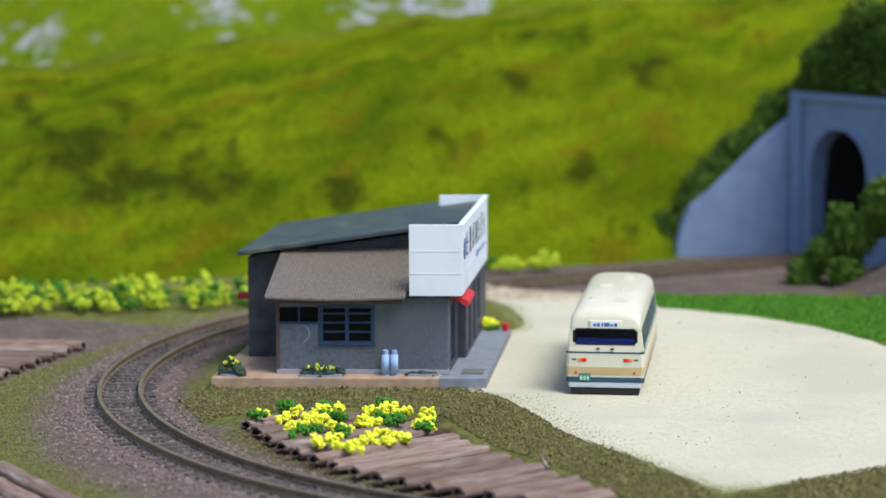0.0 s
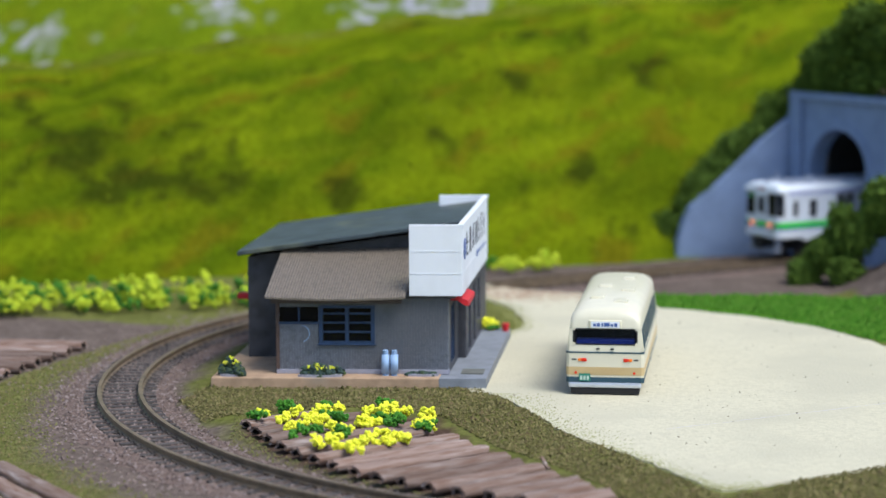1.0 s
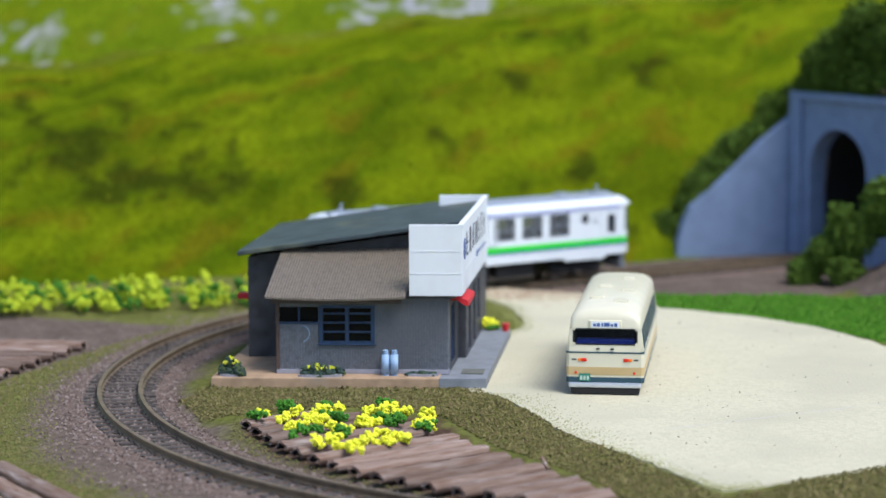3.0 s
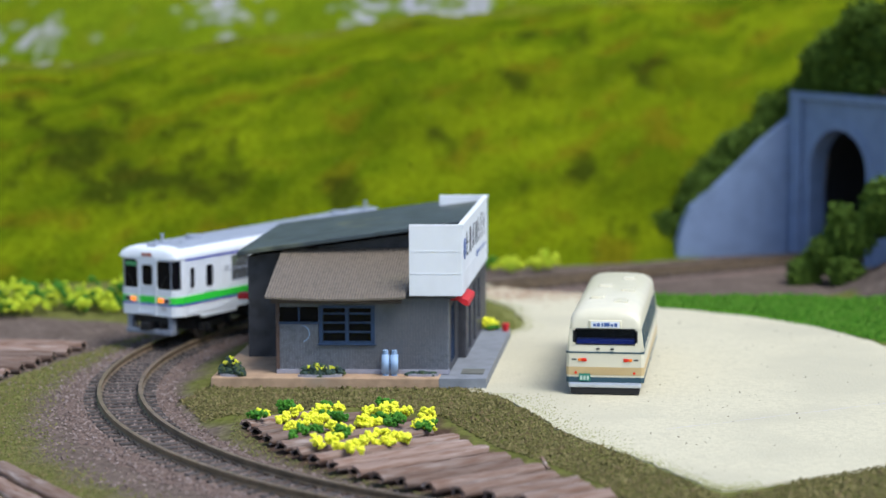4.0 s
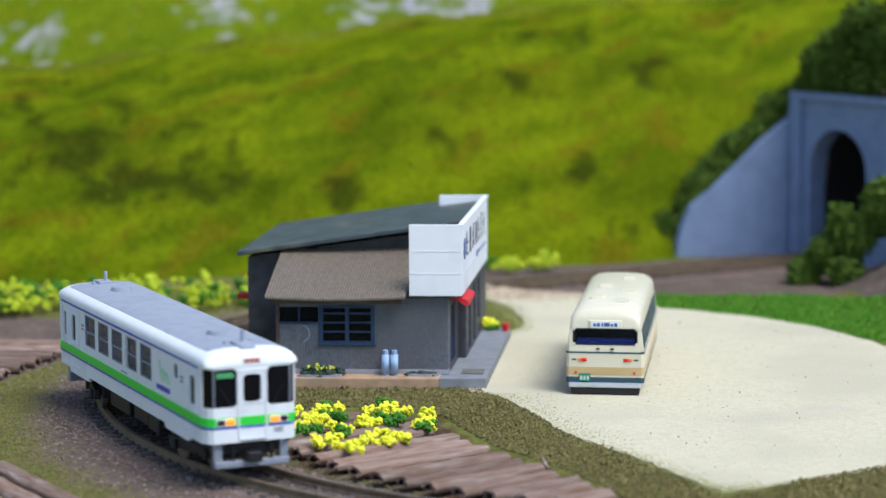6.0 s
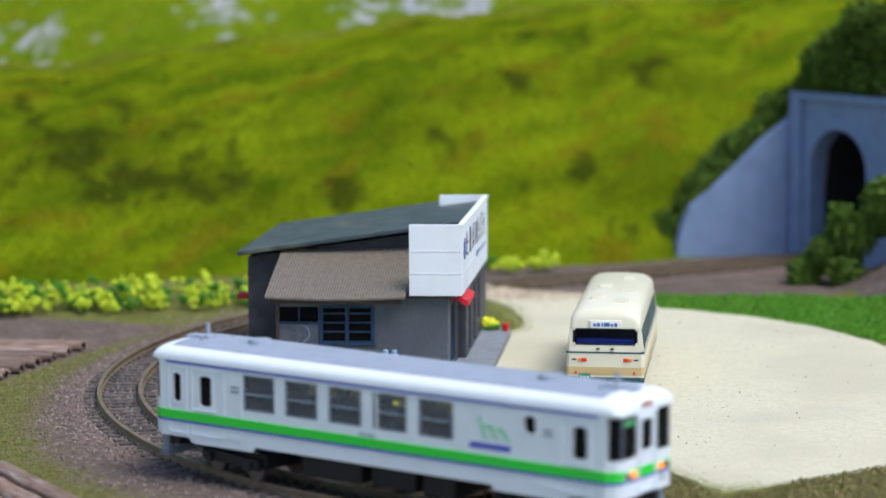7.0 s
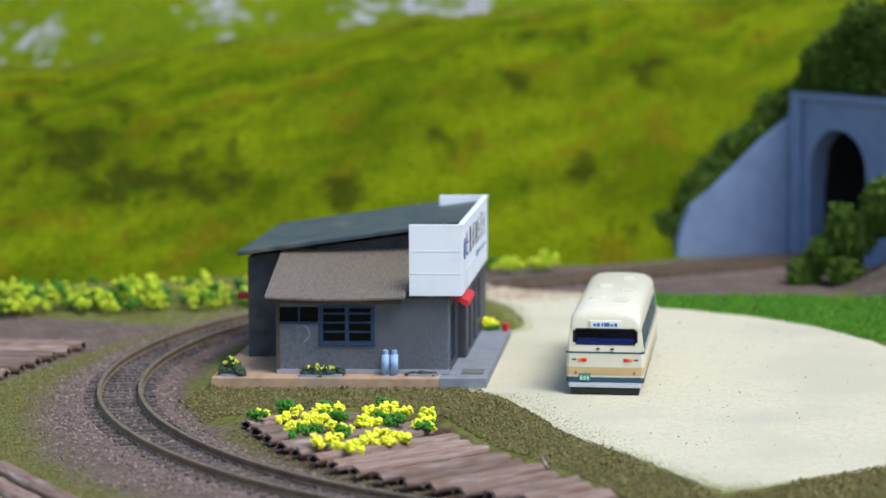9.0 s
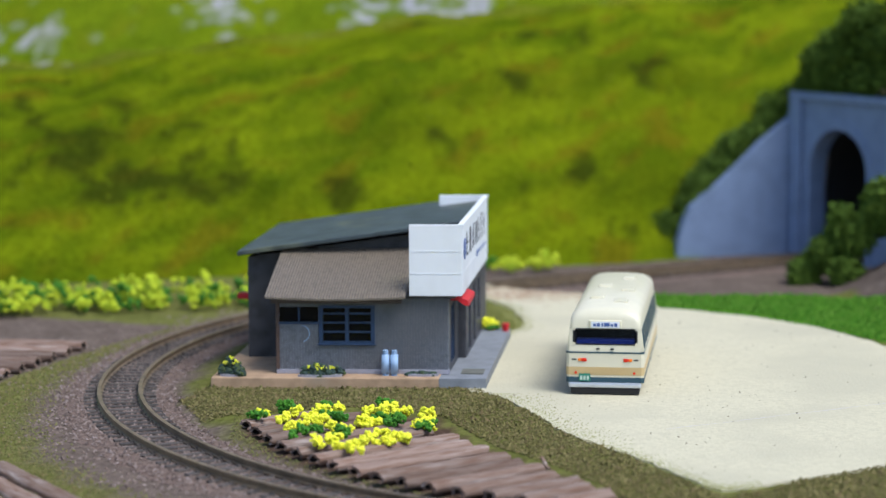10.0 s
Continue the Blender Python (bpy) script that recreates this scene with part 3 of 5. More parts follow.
# ---- shrubs round the portal ----
def make_shrubs():
    def shrub(blobs, n, seed, label):
        x, y = blobs[0][0], blobs[0][1]
        thing = empty("shrub", at(x, y, 0), label, "shrub", "shrubs by the tunnel")
        local = [(b[0] - x, b[1] - y, *b[2:]) for b in blobs]
        clump("foliage", local, n * 2, 0.95, SHRUB, thing, seed)
        bm = bmesh.new()
        for b in local:
            bmesh.ops.create_icosphere(bm, subdivisions=2, radius=1, matrix=Matrix.Translation(b[:3]) @ Matrix.Diagonal((b[3] * 0.68, b[4] * 0.68, b[5] * 0.68, 1)))
        part("core", bm, SHRUB, thing)

    rng = random.Random(12)
    for k in range(9):
        t = k / 8
        x, y = 71 + t * 48, 787 + t * 17
        z = float(np.interp(t, [0, 0.15, 0.35, 0.6, 1], [0, 10, 20, 31, 50]))
        blobs = [(x + rng.uniform(-3, 3), y + rng.uniform(5.5, 9), z + rng.uniform(-2, 3) - 4 * q, rng.uniform(4.5, 7), rng.uniform(4, 6), rng.uniform(4, 6.5)) for q in range(3)]
        shrub(blobs, 1000, 20 + k, "dark green foam shrub on the slope above the wing wall")
    for k in range(7):
        t = k / 6
        q = PORTAL + ACROSS * (-24 + 60 * t) + ALONG * rng.uniform(5, 9)
        blobs = [(q.x + rng.uniform(-4, 4), q.y + rng.uniform(-3, 3), 54.0 + (4.0 + 10 * t) * j + rng.uniform(-1, 1.5) + 8 * t, rng.uniform(5, 8), rng.uniform(5, 8), rng.uniform(4.5, 7)) for j in range(3)]
        shrub(blobs, 1200, 40 + k, "dark green foam shrub on top of the portal")
    for k, (x, y, z, r) in enumerate([(109, 714, 3, 4.5), (116, 713, 8, 6), (123, 709, 15, 6.5), (132, 707, 23, 7.5), (140, 702, 24, 8), (120, 706, 4, 4.5)]):
        blobs = [(x, y, z, r, r * 0.8, r * 0.9)] + [(x + rng.uniform(-r, r) * 0.8, y + rng.uniform(-r, r) * 0.6, z + rng.uniform(-0.6, 0.8) * r, r * 0.55, r * 0.5, r * 0.55) for _ in range(4)]
        shrub(blobs, 1300, 60 + k, "dark green foam shrub beside the tunnel mouth")


make_shrubs()


# ---- station building ----
ST_O = Vector((-53.6, 543.5))
SHEAR = Matrix(((math.cos(radians(2.5)), math.sin(radians(6)), 0, 0), (-math.sin(radians(2.5)), math.cos(radians(6)), 0, 0), (0, 0, 1, 0), (0, 0, 0, 1)))


def st_place(a, b):
    v = SHEAR @ Vector((a, b, 0))
    return ST_O.x + v.x, ST_O.y + v.y


def make_station():
    plate = empty("base_plate", at(ST_O.x, ST_O.y, 0), "tan model base plate with a grey concrete pad", "base plate")
    house = empty("station_building", at(ST_O.x, ST_O.y, 1.8), "small dark timber shop building with a white roof sign", "building")

    def sp(name, bm, m, parent=house, label="", dz=-1.8):
        bmesh.ops.transform(bm, matrix=Matrix.Translation((0, 0, dz)) @ SHEAR, verts=bm.verts)
        return part(name, bm, m, parent, label)

    def pp(name, bm, m, label=""):
        return sp(name, bm, m, plate, label, 0)

    pp("plate", box(0, 52.6, 0, 78, -2.6, 1.8, 0.25), BASE_TAN)
    pp("concrete_pad", prism([(52.6, 0), (63.4, 0.4), (63.4, 74), (52.6, 74)], "Z", -2.6, 1.7), BASE_GREY, "grey concrete pad")
    pp("kerb_slab", box(57, 62.2, 6, 12, 1.7, 2.0, 0.1), SLAB)
    z0 = 1.8
    # front annexe
    a0, a1, b0, b1 = 14.5, 54.3, 6.0, 30.0
    win = (24.6, 36.8, 8.6 + 0.3, 17.6)
    hatch = (15.0, 24.0, 13.9, 17.4)
    wall = sp("front_wall", holed(a0, a1, z0, 20.2, [win, hatch], lambda u, z, d: (u, b0 + d, z), 1.2), WALL)
    rng = random.Random(3)
    bm = bmesh.new()
    x = a0 + 0.3
    while x < a1 - 0.3:
        top = 20.1
        spans = [(z0 + 1.0, top)]
        for h in (win, hatch):
            if h[0] - 0.3 < x < h[1] + 0.3:
                spans = [(s0, h[2]) for s0, s1 in spans] + [(h[3], s1) for s0, s1 in spans]
        for s0, s1 in spans:
            if s1 - s0 > 0.2:
                w = 0.18 + rng.uniform(-0.03, 0.03)
                add_box(bm, x - w, x + w, b0 - 0.17 - rng.uniform(0, 0.06), b0, s0, s1)
        x += 0.64
    sp("wall_rib", bm, WALL, house)
    sp("plinth", box(a0 - 0.2, a1 + 0.2, b0 - 0.5, b0 + 0.3, z0, z0 + 1.0, 0.08), SKIRT)
    sp("end_wall", box(a0, a0 + 1.2, b0 + 1.2, b1, z0, 20.6, 0), WALL_SHADED)
    sp("shop_wall", holed(b0 + 1.2, b1, z0, 21, [(b0 + 5, b0 + 15, 3.5, 17)], lambda u, z, d: (a1 - d, u, z), 1.2), WALL_SHADED)
    sp("shop_window", box(a1 - 0.9, a1 - 0.6, b0 + 5, b0 + 15, 3.5, 17), DOOR_BLUE)
    for h in ((11.3, 11.7), (16, 16.4)):
        sp("mullion", box(a1 - 0.6, a1 + 0.1, b0 - 0.0 + h[0] - 5, b0 + h[1] - 5, 3.5, 17), BLUE_FRAME)
    sp("corner_post", box(a0 - 0.3, a0 + 0.5, b0 - 0.35, b0 + 0.5, z0, 19.8, 0.08), mat("brown_corner_post", (0.10, 0.065, 0.055), 0.7, grain=0.3))
    # window: frame, sashes, dark inside
    frame_ob = sp("window", holed(win[0] - 0.4, win[1] + 0.4, win[2] - 0.1, win[3] + 0.2, [(win[0] + 0.5, win[1] - 0.5, win[2] + 0.5, win[3] - 0.4)],
                                  lambda u, z, d: (u, b0 - 0.45 + d, z), 1.0), BLUE_FRAME)
    mid = (win[0] + win[1]) / 2
    sp("sash_bar", box(mid - 0.4, mid + 0.4, b0 - 0.25, b0 + 0.5, win[2] + 0.5, win[3] - 0.4), BLUE_FRAME, frame_ob)
    for k in (1, 2, 3):
        zz = win[2] + 0.5 + k * 2.15
        sp("sash_bar", box(win[0] + 0.5, mid - 0.4, b0 - 0.05, b0 + 0.35, zz - 0.2, zz + 0.2), BLUE_FRAME, frame_ob)
        sp("sash_bar", box(mid + 0.4, win[1] - 0.5, b0 - 0.05, b0 + 0.35, zz - 0.2, zz + 0.2), BLUE_FRAME, frame_ob)
    sp("pane", box(win[0], win[1], b0 + 0.5, b0 + 0.6, win[2], win[3]), DARK_PANE, frame_ob)
    sp("window_sill", box(win[0] - 0.7, win[1] + 0.7, b0 - 0.7, b0, win[2] - 0.4, win[2] - 0.1, 0.06), BLUE_FRAME, frame_ob)
    sp("hatch_pane", box(hatch[0], hatch[1], b0 + 0.6, b0 + 0.7, hatch[2], hatch[3]), DARK_PANE)
    sp("hatch_sill", box(hatch[0] - 0.3, hatch[1] + 0.6, b0 - 0.35, b0 + 0.4, hatch[2] - 0.5, hatch[2], 0.06), BLUE_FRAME)
    sp("hatch_bar", box(19.3, 19.7, b0 - 0.0, b0 + 0.6, hatch[2], hatch[3]), BLUE_FRAME)
    bm = bmesh.new()
    last = None
    for k in range(16):
        t = radians(-70 + 150 * k / 15)
        now = [bm.verts.new((20.0 + r * math.cos(t), b0 - 0.31, 11.2 + r * math.sin(t))) for r in (1.9, 2.1)]
        if last:
            bm.faces.new((last[0], last[1], now[1], now[0]))
        last = now
    sp("meter_ring", bm, GAS)
    # corrugated lean-to roof
    bm = bmesh.new()
    n = 150
    rows = [(2.2, 20.3), (10, 22.9), (20, 26.0), (28.2, 28.6)]
    top, low = [], []
    for b, z in rows:
        ra, rb = [], []
        for i in range(n + 1):
            a = 12.2 + (44.6 - 12.2) * i / n
            w = 0.13 * math.sin(i * 2 * math.pi / 3.0)
            sag = (-0.5 + 0.013 * b) * math.sin(i / n * math.pi)
            ra.append(bm.verts.new((a, b, z + w + sag)))
            rb.append(bm.verts.new((a, b, z + w + sag - 0.45)))
        top.append(ra)
        low.append(rb)
    for j in range(len(rows) - 1):
        for i in range(n):
            bm.faces.new((top[j][i], top[j][i + 1], top[j + 1][i + 1], top[j + 1][i]))
            bm.faces.new((low[j][i], low[j + 1][i], low[j + 1][i + 1], low[j][i + 1]))
    for i in range(n):
        bm.faces.new((low[0][i], low[0][i + 1], top[0][i + 1], top[0][i]))
    for j in range(len(rows) - 1):
        bm.faces.new((low[j][0], top[j][0], top[j + 1][0], low[j + 1][0]))
        bm.faces.new((low[j][n], low[j + 1][n], top[j + 1][n], top[j][n]))
    sp("lean_to_roof", bm, TIN, house, "brown corrugated lean-to roof")
    sp("eave_board", box(13.4, 43.6, 3.2, 4.4, 18.6, 19.4, 0.05), mat("eave_brown", (0.09, 0.065, 0.055), 0.7, grain=0.3))
    sp("annexe_gable", prism([(b0 + 0.2, 20), (28.4, 20), (28.4, 27.3), (b0 + 0.2, 20.5)], "X", a0 + 0.2, a0 + 1.0), WALL_SHADED)
    sp("flat_canopy", box(43.8, 56, 5.0, 31, 19.6, 20.6, 0.1), WALL_SHADED)
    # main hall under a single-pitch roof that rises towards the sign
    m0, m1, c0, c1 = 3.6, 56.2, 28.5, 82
    sp("hall_front_wall", prism([(m0, z0), (m1, z0), (m1, 33.6), (m0, 26.2)], "Y", c0, c0 + 1.2), WALL_SHADED)
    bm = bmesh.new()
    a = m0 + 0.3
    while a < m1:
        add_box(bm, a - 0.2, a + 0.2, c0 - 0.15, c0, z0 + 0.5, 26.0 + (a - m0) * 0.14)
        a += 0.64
    sp("wall_rib", bm, WALL_SHADED)
    sp("hall_side_wall", box(m0, m0 + 1.2, c0 + 1.2, c1, z0, 26.2), WALL_SHADED)
    sp("hall_back_wall", prism([(m0, z0), (m1, z0), (m1, 33.6), (m0, 26.2)], "Y", c1, c1 + 1.2), WALL_SHADED)
    sp("shop_front_wall", holed(c0 + 1.2, c1, z0, 33.4, [(34, 42, 2.2, 17), (46, 54, 2.2, 17), (58, 66, 6, 17)], lambda u, z, d: (m1 - d, u, z), 1.2), WALL_SHADED)
    for u in (34, 46, 58):
        sp("shop_door", box(m1 - 0.8, m1 - 0.5, u, u + 8, 2.2 if u < 58 else 6, 17), DOOR_BLUE)
    roof = prism([(1.8, 26.9), (56.2, 34.6), (56.2, 35.6), (1.8, 28.0)], "Y", 24.5, 84)
    bmesh.ops.bevel(roof, geom=[e for e in roof.edges], offset=0.15, segments=1, affect="EDGES")
    sp("hall_roof", roof, SLATE, house, "dark grey-blue sheet roof")
    # sign
    sign = sp("sign_board", box(56.6, 57.6, 4.0, 71.5, 20.3, 36.9, 0.06), SIGN_WHITE, house, "white sign board with dark lettering too small to read")
    sp("sign_return", box(45.4, 56.6, 4.0, 4.9, 20.3, 36.8, 0.05), SIGN_WHITE, sign)
    sp("sign_return", box(45.4, 56.6, 70.6, 71.5, 20.3, 36.8, 0.05), SIGN_WHITE, sign)
    for z in (25.4, 30.6):
        sp("sign_batten", box(45.5, 57.4, 3.93, 4.0, z, z + 0.14), SIGN_WHITE, sign)
        sp("sign_batten", box(57.6, 57.66, 4.2, 71.3, z, z + 0.14), SIGN_WHITE, sign)
    sp("sign_border", box(57.6, 57.9, 4.0, 71.5, 36.2, 36.9, 0.05), SIGN_WHITE, sign)
    sp("sign_mark", cyl((57.66, 10.2, 30.6), 2.5, 0.12, "X", 20), INK_BLUE, sign)
    for k, b in enumerate((16.6, 24, 31.4, 38.8, 46.2, 53.6, 61)):
        bm = bmesh.new()
        r2 = random.Random(k + 3)
        for j in range(2 + k % 2):
            zc = 28.6 + j * 2.3 + r2.uniform(-0.5, 0.5)
            add_box(bm, 57.6, 57.73, b - 2.1 + r2.uniform(0, 0.9), b + 2.1 - r2.uniform(0, 0.9), zc, zc + 0.5)
        for j in range(1 + (k * 5 // 3) % 2):
            bb = b + (-0.9 if j == 0 else 1.3) + r2.uniform(-0.7, 0.4)
            add_box(bm, 57.6, 57.74, bb, bb + 0.55, 27.8 + r2.uniform(0, 1.2), 34.2 - r2.uniform(0, 1.4))
        sp("sign_character", bm, INK, sign)
    sp("sign_small_print", box(57.6, 57.72, 40, 43.5, 24.9, 26.3), INK_BLUE, sign)
    sp("sign_small_print", box(57.6, 57.72, 45.5, 64, 25.3, 25.8), INK_BLUE, sign)
    # red awning below the sign
    aw = prism([(55.0, 20.2), (58.6, 18.6), (58.7, 17.5), (58.2, 17.4), (54.9, 19.4)], "Y", 8.0, 24.0)
    sp("awning", aw, RED, house, "slanted red awning board under the sign")
    sp("awning_bracket", box(54.3, 57.5, 11.5, 12, 18.2, 18.6), RED, house)
    # post box on the shaded side
    sp("post_box", box(m0 - 3.5, m0, 33, 36, 15.2, 16.7, 0.3), RED, house, "small red box on the side wall")

    def loose(name, a, b, z, label, cat, group=""):
        x, y = st_place(a, b)
        return empty(name, at(x, y, z), label, cat, group)

    # gas cylinders
    for k in (0, 1):
        g = loose("gas_cylinder", 39.9 + k * 2.05, 3.6 - 0.1 * k, z0, "pale blue gas cylinder standing by the wall", "gas cylinder", "gas cylinders by the wall")
        bm = cyl((0, 0, 2.7), 0.92, 5.0, "Z", 18)
        bmesh.ops.bevel(bm, geom=[e for e in bm.edges if abs(e.verts[0].co.z - e.verts[1].co.z) < 0.01], offset=0.35, segments=3, affect="EDGES")
        smooth(part("tank", bm, GAS, g))
        part("neck", cyl((0, 0, 5.5), 0.62, 0.9, "Z", 12), GAS, g)
        part("foot_ring", cyl((0, 0, 0.15), 0.75, 0.3, "Z", 14), GAS, g)
    # flower beds on the base
    for (a, b, rx, ry, rz, n, sd) in ((4.6, 2.6, 3.5, 2.0, 6.0, 900, 1), (25.0, 1.8, 6.0, 1.5, 4.0, 1000, 2), (48.5, 3.2, 4.4, 1.3, 1.4, 450, 3)):
        f = loose("flower_bed", a, b, z0, "dark green flower clump with yellow blossom in a grey tray", "flower bed", "flower beds at the station")
        r3 = random.Random(sd)
        part("tray", prism([(rx * 0.85 * math.cos(t), ry * 0.9 * math.sin(t)) for t in np.linspace(0, 6.0, 14)], "Z", 0, 0.55), SKIRT, f)
        blobs = [(r3.uniform(-0.6, 0.6) * rx, r3.uniform(-0.4, 0.4) * ry, rz * r3.uniform(0.1, 0.3), rx * 0.4, ry * 0.6, rz * 0.3) for _ in range(7)]
        blobs[0] = (-0.1 * rx, 0, rz * 0.4, rx * 0.4, ry * 0.5, rz * 0.42)
        crumbs("foliage", blobs, n // 2, 0.42, POT, f, sd)
        tops = [(q[0] * 0.8, q[1] * 0.7 - 0.3, q[2] + rz * 0.3, 0.7, 0.6, 0.5) for q in blobs[:6]]
        if sd < 3:
            crumbs("blossom", tops, 60, 0.24, YELLOW, f, sd + 9)
    f = loose("flower_bed", 58.3, 71.5, 1.7, "small yellow-green flower clump on the pad", "flower bed", "flower beds at the station")
    crumbs("blossom", [(0, 0, 1.6, 2.2, 1.4, 1.4)], 50, 0.6, YELLOW, f, 31)
    crumbs("foliage", [(0, 0, 0.9, 2.3, 1.6, 0.7)], 30, 0.6, LEAF, f, 32)
    f = loose("flower_pot", 62.4, 70, 1.7, "small red pot at the edge of the pad", "flower pot")
    part("pot", cyl((0, 0, 1.0), 0.8, 2.0, "Z", 14, 1.0), RED, f)


make_station()


# ---- bus ----
def make_bus():
    bus = empty("bus", at(36.47, 532.6, -0.5, math.degrees(1.438)), "cream model bus with tan band and navy lines, parked", "bus")
    ln, w = 65.5, 8.75
    # local x forward, y left, z up; rear at x = 0
    sill, belt, eave = 2.6, 9.8, 15.0
    plan = [(0.5, -w), (ln - 1.2, -w), (ln, -w + 1.2), (ln, w - 1.2), (ln - 1.2, w), (0.5, w), (0, w - 0.6), (0, -w + 0.6)]
    part("lower_body", prism(plan, "Z", sill + 1.4, belt), CREAM, bus)
    tan_plan = [(x + (0.06 if x > ln / 2 else -0.06), y * 1.007) for x, y in plan]
    part("tan_band", prism(tan_plan, "Z", sill + 1.85, sill + 3.7), TAN, bus)
    part("skirt", prism(plan, "Z", sill + 0.2, sill + 1.4), NAVY, bus)
    part("belt_line", prism([(x + (0.08 if x > ln / 2 else -0.08), y * 1.01) for x, y in plan], "Z", belt - 0.35, belt), NAVY, bus)
    # window storey
    wins = [(1.9 + k * 7.6, 9.38 + k * 7.6, 10.05, 14.8) for k in range(8)]
    for sg in (-1, 1):
        part("side_wall", holed(0.5, ln - 1.2, belt, eave, wins, lambda u, z, d: (u, sg * (w - (z - belt) * 0.13 - d), z), 0.5), CREAM, bus)
        for h in wins:
            part("side_window", prism([(sg * (w - 0.20), h[2]), (sg * (w - 0.10), h[2]), (sg * (w - 0.72), h[3]), (sg * (w - 0.82), h[3])], "X", h[0], h[1]), BUS_PANE, bus)
    part("back_wall", holed(-w + 0.6, w - 0.6, belt, eave, [(-7.15, 7.15, 11.45, 14.95)], lambda u, z, d: ((z - belt) * 0.10 + d, u, z), 0.5), CREAM, bus)
    part("rear_window", prism([(0.3, 11.6), (0.45, 11.6), (0.85, 14.9), (0.7, 14.9)], "Y", -7, 7), REAR_PANE, bus)
    bm = holed(-7.3, 7.3, 11.35, 15.05, [(-7.0, 7.0, 11.6, 14.8)], lambda u, z, d: (-0.10 + (z - belt) * 0.10 + d, u, z), 0.2)
    seal = part("window_seal", bm, BLACK, bus)
    bm = bmesh.new()
    for y, z in ((-7.1, 11.5), (7.1, 11.5), (-7.1, 14.9), (7.1, 14.9)):
        add_cyl(bm, ((z - belt) * 0.10 - 0.06, y, z), 0.5, 0.14, "X", 4)
    part("window_corner", bm, CREAM, seal)
    part("rear_seat", box(1.0, 3.0, -6.6, 6.6, 6, 12.55, 0.3), SEAT_BLUE, bus)
    # Black sheets added at the sides and top to paint the cabin's inner shade.
    for sg in (-1, 1):
        part("cabin_lining", box(0.9, 7.4, *sorted((sg * 7.15, sg * 7.35)), 6, 14.9), CABIN, bus)
    part("parcel_shelf", box(0.9, 7.4, -7.1, 7.1, 14.92, 15.05), CABIN, bus)
    part("front_wall", holed(-w + 1.2, w - 1.2, belt, eave, [(-6.6, 6.6, 10.1, 14.4)], lambda u, z, d: (ln - d, u, z), 0.5), CREAM, bus)
    part("windscreen", box(ln - 0.5, ln - 0.3, -6.6, 6.6, 9.3, 14.4), BUS_PANE, bus)
    # Added black sheet that closes the darkened space behind the rear seat.
    part("bulkhead", box(7.5, 8.0, -7.6, 7.6, 6, 15), CABIN, bus)
    # crowned roof
    bm = bmesh.new()
    rings = []
    for x, k in ((0.55, 0.0), (0.75, 0.45), (1.4, 0.8), (3.2, 1.0), (ln - 3.5, 1.0), (ln - 1.6, 0.8), (ln - 0.6, 0.4), (ln - 0.2, 0.0)):
        ring = []
        for i in range(17):
            t = math.pi * i / 16
            y = -math.copysign(abs(math.cos(t)) ** 0.55, math.cos(t)) * (w - 0.66 - 0.5 * (1 - k))
            ring.append(bm.verts.new((x, y, eave - 0.1 + 4.7 * k * math.sin(t) ** 0.58)))
        rings.append(ring)
    for a, b in zip(rings, rings[1:]):
        for i in range(16):
            bm.faces.new((a[i], a[i + 1], b[i + 1], b[i]))
    bmesh.ops.recalc_face_normals(bm, faces=bm.faces)
    roof = smooth(part("roof", bm, CREAM, bus))
    for x, y in ((13, -2.8), (19, 3.0), (31, -3.4), (38, 2.4), (52, -2.6)):
        part("roof_vent", box(x - 2.2, x + 2.2, y - 1.6, y + 1.6, 19.2, 20.0, 0.3), CREAM, roof)
    # back details
    sign = part("destination_box", box(0.3, 2.4, -3.7, 3.7, 15.0, 16.9, 0.25), CREAM, bus)
    part("destination_blind", box(0.2, 0.32, -3.2, 3.2, 15.25, 16.6), SIGN_WHITE, sign)
    for y0, y1, z1 in ((-2.7, -2.0, 16.3), (-1.75, -1.2, 16.1), (-0.95, 0.3, 16.4), (0.5, 0.85, 16.35), (1.2, 1.9, 16.3), (2.1, 2.7, 16.2)):
        part("blind_mark", box(0.14, 0.22, y0, y1, 15.55, z1), INK_BLUE, sign)
    for sg in (-1, 1):
        part("tail_lamp", box(-0.22, 0, sg * 4.75 - 0.62, sg * 4.75 + 0.62, 7.55, 8.3, 0.12), RED_LENS, bus)
        part("indicator_lamp", box(-0.22, 0, sg * 5.75 - 0.34, sg * 5.75 + 0.34, 7.6, 8.25, 0.1), ORANGE_LENS, bus)
        part("reflector", cyl((-0.1, sg * 6.6, 5.0), 0.3, 0.25, "X", 12), RED_LENS, bus)
        part("grab_handle", box(-0.3, 0, sg * 1.6 - 0.35, sg * 1.6 + 0.35, 10.3, 10.65), BLACK, bus)
        part("marker_lamp", box(0.35, 0.75, sg * 5.2 - 0.25, sg * 5.2 + 0.25, 14.7, 15.0), BLACK, bus)
        part("side_badge", box(-0.08, 0, sg * 7.0 - 0.5, sg * 7.0 + 0.5, 7.85, 8.15), INK, bus)
    bm = bmesh.new()
    for k in range(6):
        add_box(bm, -0.1, 0, -4.6, 4.6, 4.6 + k * 0.28, 4.72 + k * 0.28)
    part("engine_grille", bm, TAN, bus)
    plate = part("number_plate", box(-0.35, -0.1, 3.3, 5.9, 3.1, 4.8, 0.05), PLATE, bus)
    for k in range(3):
        part("plate_bar", box(-0.42, -0.34, 3.6 + k * 0.75, 4.1 + k * 0.75, 3.4, 4.3), PLATE_MARK, plate)
